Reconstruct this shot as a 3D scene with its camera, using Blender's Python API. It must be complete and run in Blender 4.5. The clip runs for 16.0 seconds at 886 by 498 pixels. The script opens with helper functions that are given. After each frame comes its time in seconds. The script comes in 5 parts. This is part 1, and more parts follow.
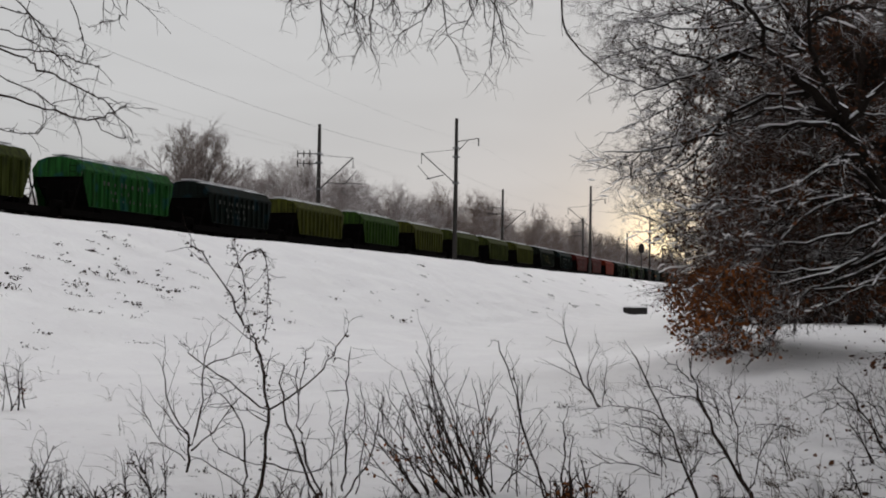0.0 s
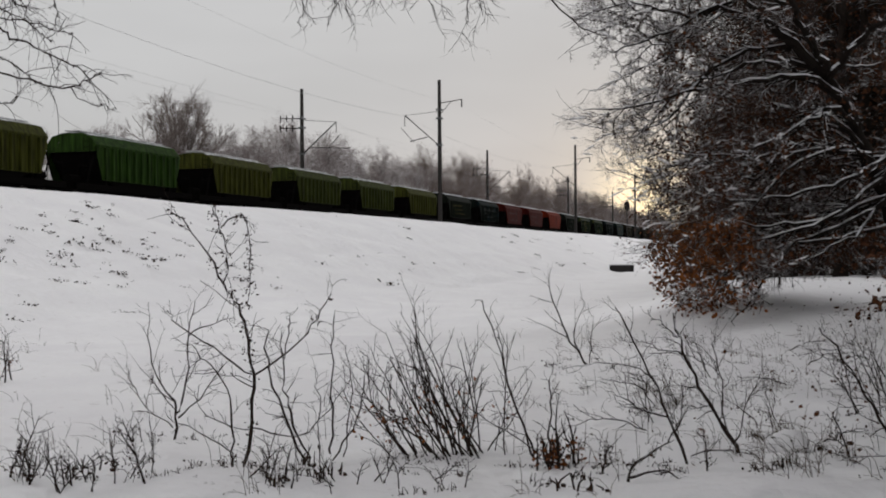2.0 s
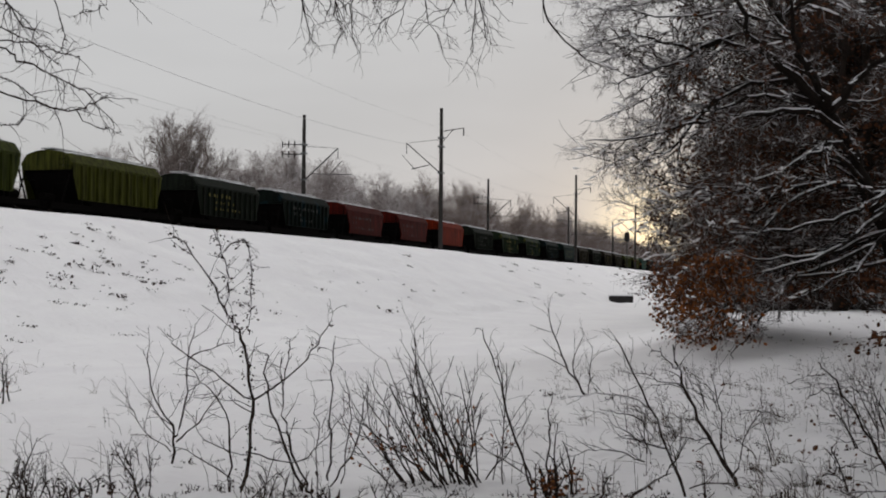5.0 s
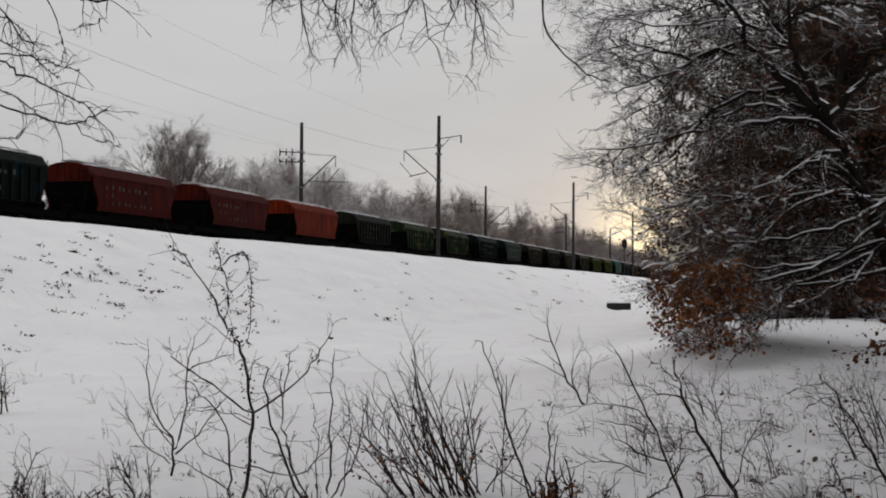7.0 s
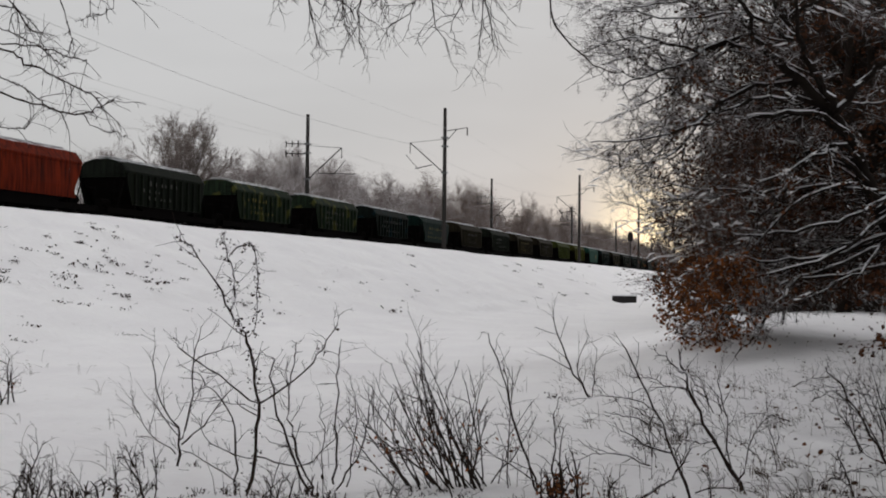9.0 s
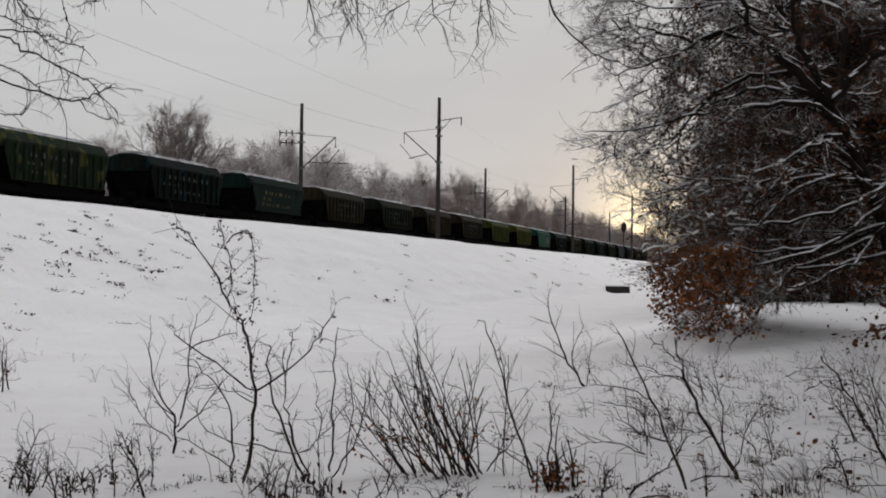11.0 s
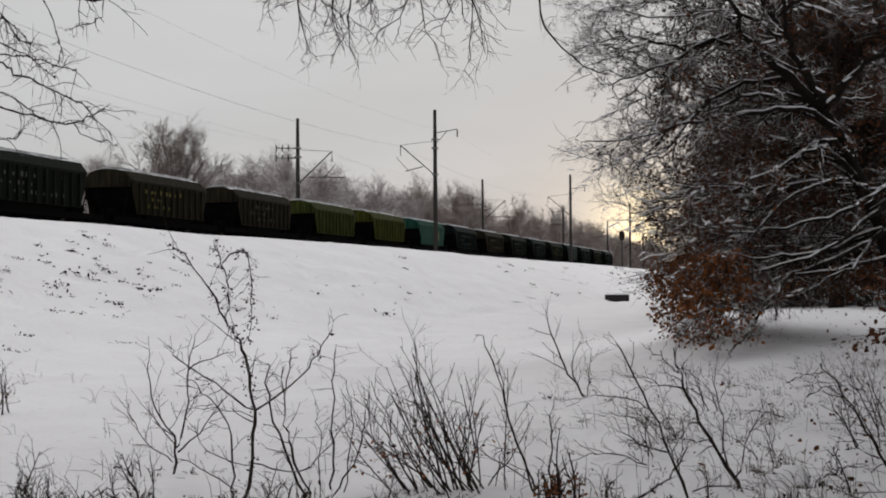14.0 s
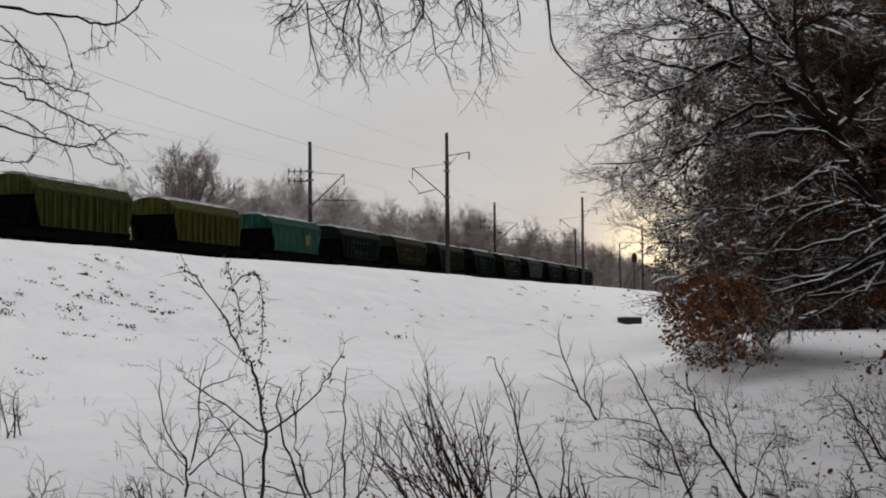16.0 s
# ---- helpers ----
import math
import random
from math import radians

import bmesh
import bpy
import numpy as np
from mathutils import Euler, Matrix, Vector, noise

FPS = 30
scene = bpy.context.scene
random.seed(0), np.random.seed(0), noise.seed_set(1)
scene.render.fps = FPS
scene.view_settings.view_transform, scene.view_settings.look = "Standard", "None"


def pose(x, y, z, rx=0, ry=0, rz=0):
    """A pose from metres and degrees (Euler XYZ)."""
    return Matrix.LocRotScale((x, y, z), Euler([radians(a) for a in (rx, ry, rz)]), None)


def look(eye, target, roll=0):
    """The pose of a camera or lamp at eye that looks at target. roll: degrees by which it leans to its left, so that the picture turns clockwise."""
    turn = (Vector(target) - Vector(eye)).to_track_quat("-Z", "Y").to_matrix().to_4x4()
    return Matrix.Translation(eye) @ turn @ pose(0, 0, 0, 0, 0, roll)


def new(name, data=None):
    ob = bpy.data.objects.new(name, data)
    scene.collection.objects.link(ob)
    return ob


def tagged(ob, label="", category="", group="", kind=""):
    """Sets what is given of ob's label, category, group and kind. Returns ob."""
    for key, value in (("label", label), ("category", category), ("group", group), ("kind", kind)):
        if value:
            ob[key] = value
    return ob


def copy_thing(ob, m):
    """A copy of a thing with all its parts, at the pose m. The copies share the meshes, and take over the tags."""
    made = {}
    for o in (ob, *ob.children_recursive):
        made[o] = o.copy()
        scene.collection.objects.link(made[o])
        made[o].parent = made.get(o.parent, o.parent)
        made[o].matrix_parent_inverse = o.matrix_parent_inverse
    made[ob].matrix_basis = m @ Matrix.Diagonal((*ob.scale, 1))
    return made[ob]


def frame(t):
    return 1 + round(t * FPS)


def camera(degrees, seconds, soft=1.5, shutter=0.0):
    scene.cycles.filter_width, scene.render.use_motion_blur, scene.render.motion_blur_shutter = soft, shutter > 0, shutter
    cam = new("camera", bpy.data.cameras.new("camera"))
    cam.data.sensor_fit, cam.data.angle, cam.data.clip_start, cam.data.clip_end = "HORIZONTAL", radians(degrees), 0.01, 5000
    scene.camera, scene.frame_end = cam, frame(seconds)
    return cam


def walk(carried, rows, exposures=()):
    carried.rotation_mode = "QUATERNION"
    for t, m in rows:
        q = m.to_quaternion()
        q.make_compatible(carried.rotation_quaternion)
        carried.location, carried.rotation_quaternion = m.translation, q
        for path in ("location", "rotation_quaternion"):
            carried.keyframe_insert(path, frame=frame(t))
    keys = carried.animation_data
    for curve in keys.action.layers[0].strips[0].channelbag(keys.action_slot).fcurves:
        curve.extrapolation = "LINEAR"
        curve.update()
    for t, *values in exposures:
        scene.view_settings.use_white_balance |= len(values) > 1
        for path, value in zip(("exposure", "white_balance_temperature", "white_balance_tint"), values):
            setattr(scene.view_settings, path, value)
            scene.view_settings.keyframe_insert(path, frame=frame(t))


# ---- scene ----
cam = camera(38.4, 16.0, soft=1.9)
# seconds, x, y, z, yaw, pitch, roll of the hand-held camera
PATH = [
    (0, 0.000, 0.000, 1.600, 0.000, 2.100, -0.900),
    (0.5, 0.006, 0.001, 1.603, 0.194, 1.275, -0.090),
    (1, 0.018, 0.016, 1.605, 0.813, 2.238, 0.194),
    (1.5, 0.029, 0.013, 1.597, -0.334, 1.486, 0.490),
    (2, 0.032, 0.020, 1.589, -0.585, 0.401, 0.489),
    (2.5, 0.038, 0.009, 1.591, -0.640, 0.222, 0.390),
    (3, 0.029, 0.006, 1.593, -0.554, 0.547, -0.451),
    (3.5, 0.026, 0.016, 1.592, -0.619, 0.910, -0.542),
    (4, 0.023, 0.005, 1.595, -0.260, 0.725, -1.047),
    (4.5, 0.028, 0.004, 1.593, -0.468, 1.271, -0.914),
    (4.7, 0.022, 0.001, 1.587, -0.473, 1.583, -0.569),
    (6.8, 0.015, 0.002, 1.636, -0.929, 1.820, -0.288),
    (7, 0.002, 0.000, 1.632, -0.728, 1.972, -0.376),
    (7.5, 0.005, -0.000, 1.636, -0.474, 2.243, -0.514),
    (8, 0.009, 0.001, 1.627, -0.422, 1.868, -0.537),
    (10.3, -0.025, -0.004, 1.623, -0.684, 1.573, -0.507),
    (10.5, -0.026, -0.003, 1.621, -0.803, 1.763, -0.396),
    (11, -0.030, -0.004, 1.611, -0.779, 1.175, -0.756),
    (11.5, -0.013, -0.002, 1.614, -1.993, 0.432, -0.555),
    (12, -0.007, -0.004, 1.618, -3.492, 0.140, 0.211),
    (12.5, -0.009, -0.002, 1.620, -3.468, 0.253, 0.366),
    (13, -0.023, -0.001, 1.626, -1.940, 0.403, 0.779),
    (13.5, -0.007, -0.004, 1.621, -1.242, 1.090, 0.628),
    (14, -0.015, -0.003, 1.637, -0.815, 1.701, 0.429),
    (14.5, -0.031, -0.004, 1.629, 0.213, 2.122, 0.354),
    (15, -0.023, -0.006, 1.630, 0.078, 2.458, 0.114),
    (15.5, -0.023, -0.003, 1.632, 0.231, 2.741, 0.241),
    (16, -0.006, -0.003, 1.633, -0.264, 2.731, 0.486),

]
walk(cam, [(t, pose(x, y, z, 90 + pitch, roll, yaw)) for t, x, y, z, yaw, pitch, roll in PATH],
     exposures=[(0, 0.01), (4.5, 0.0), (7, 0.01), (10.5, 0.03), (11.5, 0.0), (12.5, 0.07), (14, 0.06), (15, 0.0), (16, 0.0)])

# ---- light: overcast winter dusk, with a low warm glow where the sun stands ----
SUN_AZ, SUN_EL = 9.7, 2.4
SUN_DIR = Vector((math.sin(radians(SUN_AZ)) * math.cos(radians(SUN_EL)), math.cos(radians(SUN_AZ)) * math.cos(radians(SUN_EL)), math.sin(radians(SUN_EL))))


def build_world():
    world = bpy.data.worlds.new("sky")
    world.use_nodes = True
    scene.world = world
    nt = world.node_tree
    N, L = nt.nodes, nt.links
    N.clear()
    out, bg = N.new("ShaderNodeOutputWorld"), N.new("ShaderNodeBackground")
    L.new(bg.outputs[0], out.inputs[0])
    tc, sep = N.new("ShaderNodeTexCoord"), N.new("ShaderNodeSeparateXYZ")
    L.new(tc.outputs["Generated"], sep.inputs[0])
    ramp = N.new("ShaderNodeValToRGB")
    el = ramp.color_ramp.elements
    el[0].position, el[0].color = 0.0, (0.528, 0.525, 0.525, 1)
    el[1].position, el[1].color = 1.0, (0.90, 0.90, 0.915, 1)
    mid = el.new(0.12)
    mid.color = (0.522, 0.524, 0.530, 1)
    L.new(sep.outputs[2], ramp.inputs[0])
    # cloud layer
    mp, cl = N.new("ShaderNodeMapping"), N.new("ShaderNodeTexNoise")
    mp.inputs["Scale"].default_value = (2.2, 2.2, 9.0)
    cl.inputs["Scale"].default_value, cl.inputs["Detail"].default_value = 1.6, 3.0
    L.new(tc.outputs["Generated"], mp.inputs[0])
    L.new(mp.outputs[0], cl.inputs["Vector"])
    cm = N.new("ShaderNodeMapRange")
    cm.inputs[1].default_value, cm.inputs[2].default_value = 0.3, 0.7
    cm.inputs[3].default_value, cm.inputs[4].default_value = 0.94, 1.05
    L.new(cl.outputs[0], cm.inputs[0])
    cloud = N.new("ShaderNodeVectorMath")
    cloud.operation = "SCALE"
    L.new(ramp.outputs[0], cloud.inputs[0])
    L.new(cm.outputs[0], cloud.inputs["Scale"])
    # glow of the hidden sun
    nrm, dot = N.new("ShaderNodeVectorMath"), N.new("ShaderNodeVectorMath")
    nrm.operation, dot.operation = "NORMALIZE", "DOT_PRODUCT"
    L.new(tc.outputs["Generated"], nrm.inputs[0])
    L.new(nrm.outputs[0], dot.inputs[0])
    dot.inputs[1].default_value = SUN_DIR
    last = cloud.outputs[0]
    for power, colour in ((2600.0, (0.8, 0.62, 0.28)), (600.0, (0.2, 0.14, 0.04)), (140.0, (0.035, 0.018, 0.0))):
        mx = N.new("ShaderNodeMath")
        mx.operation = "MAXIMUM"
        mx.inputs[1].default_value = 0.0
        L.new(dot.outputs["Value"], mx.inputs[0])
        pw = N.new("ShaderNodeMath")
        pw.operation = "POWER"
        pw.inputs[1].default_value = power
        L.new(mx.outputs[0], pw.inputs[0])
        sc = N.new("ShaderNodeVectorMath")
        sc.operation = "SCALE"
        sc.inputs[0].default_value = colour
        L.new(pw.outputs[0], sc.inputs["Scale"])
        ad = N.new("ShaderNodeVectorMath")
        L.new(last, ad.inputs[0])
        L.new(sc.outputs[0], ad.inputs[1])
        last = ad.outputs[0]
    # a little of the clear sky above the clouds
    sky = N.new("ShaderNodeTexSky")
    sky.sky_type, sky.sun_disc = "NISHITA", False
    sky.sun_elevation, sky.sun_rotation = radians(SUN_EL), radians(SUN_AZ)
    ss = N.new("ShaderNodeVectorMath")
    ss.operation = "SCALE"
    ss.inputs["Scale"].default_value = 0.0025
    L.new(sky.outputs[0], ss.inputs[0])
    ad = N.new("ShaderNodeVectorMath")
    L.new(last, ad.inputs[0])
    L.new(ss.outputs[0], ad.inputs[1])
    L.new(ad.outputs[0], bg.inputs[0])
    bg.inputs[1].default_value = 1.0


build_world()
sun = new("sun", bpy.data.lights.new("sun", "SUN"))
sun.data.energy, sun.data.angle, sun.data.color = 0.35, radians(14), (1.0, 0.84, 0.62)
sun.matrix_world = look(SUN_DIR * 60 + Vector((0, 0, 8)), (0, 0, 8))

# ---- materials ----


def noise_node(nt, scale, detail=4.0, vec=None, stretch=None):
    n = nt.nodes.new("ShaderNodeTexNoise")
    n.inputs["Scale"].default_value, n.inputs["Detail"].default_value = scale, detail
    tc = nt.nodes.new("ShaderNodeTexCoord")
    src = tc.outputs["Object"] if vec is None else vec
    if stretch:
        mp = nt.nodes.new("ShaderNodeMapping")
        mp.inputs["Scale"].default_value = stretch
        nt.links.new(src, mp.inputs[0])
        src = mp.outputs[0]
    nt.links.new(src, n.inputs["Vector"])
    return n.outputs[0]


def remap(nt, value, a, b, c, d):
    m = nt.nodes.new("ShaderNodeMapRange")
    for i, v in enumerate((a, b, c, d)):
        m.inputs[i + 1].default_value = v
    nt.links.new(value, m.inputs[0])
    return m.outputs[0]


def mix(nt, fac, a, b):
    m = nt.nodes.new("ShaderNodeMix")
    m.data_type = "RGBA"
    if isinstance(fac, float):
        m.inputs[0].default_value = fac
    else:
        nt.links.new(fac, m.inputs[0])
    for slot, v in ((6, a), (7, b)):
        if isinstance(v, tuple):
            m.inputs[slot].default_value = (*v, 1)
        else:
            nt.links.new(v, m.inputs[slot])
    return m.outputs[2]


def base_material(name, roughness=0.8, metal=0.0):
    m = bpy.data.materials.new(name)
    m.use_nodes = True
    b = m.node_tree.nodes["Principled BSDF"]
    b.inputs["Roughness"].default_value, b.inputs["Metallic"].default_value = roughness, metal
    b.inputs["Specular IOR Level"].default_value = 0.12
    return m, m.node_tree, b


def bump(nt, b, height, strength, distance):
    n = nt.nodes.new("ShaderNodeBump")
    n.inputs["Strength"].default_value, n.inputs["Distance"].default_value = strength, distance
    nt.links.new(height, n.inputs["Height"])
    nt.links.new(n.outputs[0], b.inputs["Normal"])


def upward(nt, lo, hi, ragged=0.5, scale=9.0):
    """1 where a face looks up and snow would lie on it."""
    g, s = nt.nodes.new("ShaderNodeNewGeometry"), nt.nodes.new("ShaderNodeSeparateXYZ")
    nt.links.new(g.outputs["Normal"], s.inputs[0])
    n = noise_node(nt, scale, 3.0, g.outputs["Position"])
    a = nt.nodes.new("ShaderNodeMath")
    a.operation = "MULTIPLY_ADD"
    a.inputs[1].default_value, a.inputs[2].default_value = ragged, -0.5 * ragged
    nt.links.new(n, a.inputs[0])
    b = nt.nodes.new("ShaderNodeMath")
    nt.links.new(a.outputs[0], b.inputs[0])
    nt.links.new(s.outputs[2], b.inputs[1])
    return remap(nt, b.outputs[0], lo, hi, 0.0, 1.0)


def snow_material():
    m, nt, b = base_material("snow", 0.75)
    n1, n2 = noise_node(nt, 0.35, 5.0), noise_node(nt, 3.5, 6.0)
    c = mix(nt, remap(nt, n1, 0.35, 0.7, 0.0, 1.0), (0.80, 0.785, 0.80), (0.86, 0.85, 0.855))
    # thin snow: grass and litter darken it in specks
    n3 = noise_node(nt, 7.0, 7.0)
    spots = remap(nt, n3, 0.66, 0.74, 0.0, 0.35)
    c = mix(nt, spots, c, (0.42, 0.38, 0.36))
    nt.links.new(c, b.inputs["Base Color"])
    n4 = noise_node(nt, 1.1, 3.0)
    both = nt.nodes.new("ShaderNodeMath")
    both.operation = "MULTIPLY_ADD"
    both.inputs[1].default_value = 2.2
    nt.links.new(n4, both.inputs[0])
    nt.links.new(n2, both.inputs[2])
    bump(nt, b, both.outputs[0], 0.6, 0.16)
    return m


def bark_material(name, colour, dark, lo=0.25, hi=0.65, ragged=0.6, snow=(0.80, 0.80, 0.83)):
    m, nt, b = base_material(name, 0.9)
    g = nt.nodes.new("ShaderNodeNewGeometry")
    n = noise_node(nt, 14.0, 4.0, g.outputs["Position"])
    c = mix(nt, n, dark, colour)
    c = mix(nt, upward(nt, lo, hi, ragged), c, snow)
    nt.links.new(c, b.inputs["Base Color"])
    return m


def leaf_material(name, a, c):
    m, nt, b = base_material(name, 0.7)
    g = nt.nodes.new("ShaderNodeNewGeometry")
    r = nt.nodes.new("ShaderNodeValToRGB")
    r.color_ramp.elements[0].color, r.color_ramp.elements[1].color = (*a, 1), (*c, 1)
    nt.links.new(g.outputs["Random Per Island"], r.inputs[0])
    nt.links.new(r.outputs[0], b.inputs["Base Color"])
    return m


def paint_material(name, colour, snow=0.0, patch=None):
    """Weathered wagon paint: dust, rust and vertical streaks."""
    m, nt, b = base_material(name, 0.7)
    b.inputs["Specular IOR Level"].default_value = 0.05
    streak = noise_node(nt, 1.6, 5.0, stretch=(3.0, 3.0, 0.35))
    big = noise_node(nt, 0.55, 4.0)
    dirt = tuple(0.22 * v + 0.0012 for v in colour)
    c = mix(nt, remap(nt, streak, 0.33, 0.68, 0.0, 0.95), colour, dirt)
    c = mix(nt, remap(nt, big, 0.5, 0.8, 0.0, 0.3), c, (0.016, 0.011, 0.007))
    if patch:
        spots = noise_node(nt, 1.1, 1.0, stretch=(0.9, 1.0, 0.8))
        c = mix(nt, remap(nt, spots, 0.56, 0.64, 0.0, 0.75), c, patch)
    if snow:
        c = mix(nt, upward(nt, 0.90, 1.05, snow, 1.7), c, (0.74, 0.74, 0.76))
    nt.links.new(c, b.inputs["Base Color"])
    bump(nt, b, noise_node(nt, 5.0, 4.0), 0.25, 0.02)
    return m


def plain_material(name, colour, roughness=0.7, metal=0.0, scale=6.0, spread=0.45):
    m, nt, b = base_material(name, roughness, metal)
    dark = tuple(v * (1 - spread) for v in colour)
    c = mix(nt, noise_node(nt, scale, 5.0), dark, tuple(min(1, v * (1 + spread)) for v in colour))
    nt.links.new(c, b.inputs["Base Color"])
    return m


SNOW = snow_material()
BARK = bark_material("oak_bark_with_snow", (0.022, 0.016, 0.013), (0.007, 0.0055, 0.0045), 0.48, 0.75, 0.7)
BARK_THIN = bark_material("twig_bark", (0.034, 0.022, 0.017), (0.011, 0.0075, 0.006), 0.6, 1.0, 0.8)
TWIG_FROST = bark_material("frosted_oak_twigs", (0.078, 0.056, 0.048), (0.03, 0.021, 0.018), 0.15, 0.75, 0.8, (0.66, 0.65, 0.67))
# BARK_FAR, BARK_OLD and BARK_DISTANT: distance haze is put into the pale colours
BARK_FAR = bark_material("hazed_frosty_far_twigs", (0.29, 0.25, 0.24), (0.18, 0.15, 0.142), 0.0, 0.9, 0.9, (0.64, 0.62, 0.63))
BARK_OLD = bark_material("hazed_old_tree_bark", (0.2, 0.165, 0.15), (0.12, 0.098, 0.09), 0.3, 1.0, 0.9, (0.5, 0.48, 0.49))
BARK_WOOD = bark_material("dark_wood_twigs", (0.03, 0.021, 0.017), (0.01, 0.0075, 0.006), 0.72, 1.1, 0.9)
BARK_DISTANT = bark_material("hazed_brown_far_twigs", (0.2, 0.152, 0.132), (0.115, 0.088, 0.078), 0.3, 1.0, 0.9, (0.5, 0.48, 0.48))
LEAF_ORANGE = leaf_material("withered_orange_leaves", (0.028, 0.012, 0.006), (0.28, 0.092, 0.024))
LEAF_BROWN = leaf_material("withered_brown_leaves", (0.024, 0.01, 0.005), (0.12, 0.046, 0.02))
LEAF_DARK = leaf_material("withered_dark_weeds", (0.012, 0.008, 0.006), (0.045, 0.024, 0.015))
GRASS = leaf_material("dry_grass", (0.03, 0.021, 0.016), (0.11, 0.08, 0.055))
CONCRETE = plain_material("weathered_concrete", (0.036, 0.033, 0.031), 0.9)
STEEL_DARK = plain_material("dark_steel", (0.03, 0.028, 0.027), 0.6, 0.3)
STEEL_GALV = plain_material("galvanised_steel", (0.12, 0.12, 0.125), 0.5, 0.5)
RUST = plain_material("rusty_rail", (0.02, 0.014, 0.011), 0.6, 0.4)
# grime, with the shade of the hopper recesses mixed into the near-black colour
UNDER = plain_material("grimy_shaded_black", (0.0042, 0.0037, 0.0034), 1.0)
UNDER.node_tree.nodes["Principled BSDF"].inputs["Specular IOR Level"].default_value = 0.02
WALKWAY = plain_material("frosted_walkway", (0.52, 0.52, 0.53), 0.8)
SLEEPER = plain_material("sleeper_concrete", (0.2, 0.19, 0.18), 0.9)
WIRE = plain_material("aged_copper_wire", (0.42, 0.42, 0.42), 0.6, 0.2)
MARK_WHITE = plain_material("faded_white_lettering", (0.05, 0.05, 0.045), 0.7)
MARK_YELLOW = plain_material("faded_yellow_lettering", (0.105, 0.088, 0.02), 0.7)
SIGNAL_BLACK = plain_material("signal_black", (0.012, 0.012, 0.012), 0.6)
GLASS_DARK = plain_material("signal_lens", (0.05, 0.03, 0.03), 0.2)

# ---- mesh helpers ----


def mesh_of(name, V, F, mat, smooth=False):
    me = bpy.data.meshes.new(name)
    me.from_pydata(V, [], F)
    me.materials.append(mat)
    if smooth:
        me.polygons.foreach_set("use_smooth", [True] * len(me.polygons))
    me.update()
    return me


def part(name, me, parent, label="", m=None):
    ob = new(name, me)
    ob.parent = parent
    if m is not None:
        ob.matrix_basis = m
    if label:
        ob["label"] = label
    return ob


def box(V, F, x0, x1, y0, y1, z0, z1):
    k = len(V)
    V += [(x, y, z) for z in (z0, z1) for y in (y0, y1) for x in (x0, x1)]
    F += [tuple(k + i for i in q) for q in ((0, 2, 3, 1), (4, 5, 7, 6), (0, 1, 5, 4), (2, 6, 7, 3), (0, 4, 6, 2), (1, 3, 7, 5))]


def tube(V, F, pts, radii, sides=6, cap=True):
    k, n = len(V), len(pts)
    for i, p in enumerate(pts):
        d = (pts[min(i + 1, n - 1)] - pts[max(i - 1, 0)]).normalized()
        a = d.cross(Vector((0, 0, 1)) if abs(d.z) < 0.9 else Vector((1, 0, 0))).normalized()
        b = d.cross(a)
        r = radii[i]
        for j in range(sides):
            w = 2 * math.pi * j / sides
            q = p + (a * math.cos(w) + b * math.sin(w)) * r
            V.append((q.x, q.y, q.z))
    for i in range(n - 1):
        for j in range(sides):
            j2 = (j + 1) % sides
            F.append((k + i * sides + j, k + (i + 1) * sides + j, k + (i + 1) * sides + j2, k + i * sides + j2))
    if cap:
        F.append(tuple(k + j for j in range(sides)))
        F.append(tuple(k + (n - 1) * sides + j for j in reversed(range(sides))))


def rod(V, F, a, b, r, sides=6):
    tube(V, F, [Vector(a), Vector(b)], [r, r], sides)


def rand_dir(rng, d, spread):
    """d turned by about spread radians to a random side."""
    a = d.cross(Vector((0.31, 0.2, 0.93))).normalized()
    b = d.cross(a)
    w = rng.uniform(0, 2 * math.pi)
    return (d * math.cos(spread) + (a * math.cos(w) + b * math.sin(w)) * math.sin(spread)).normalized()


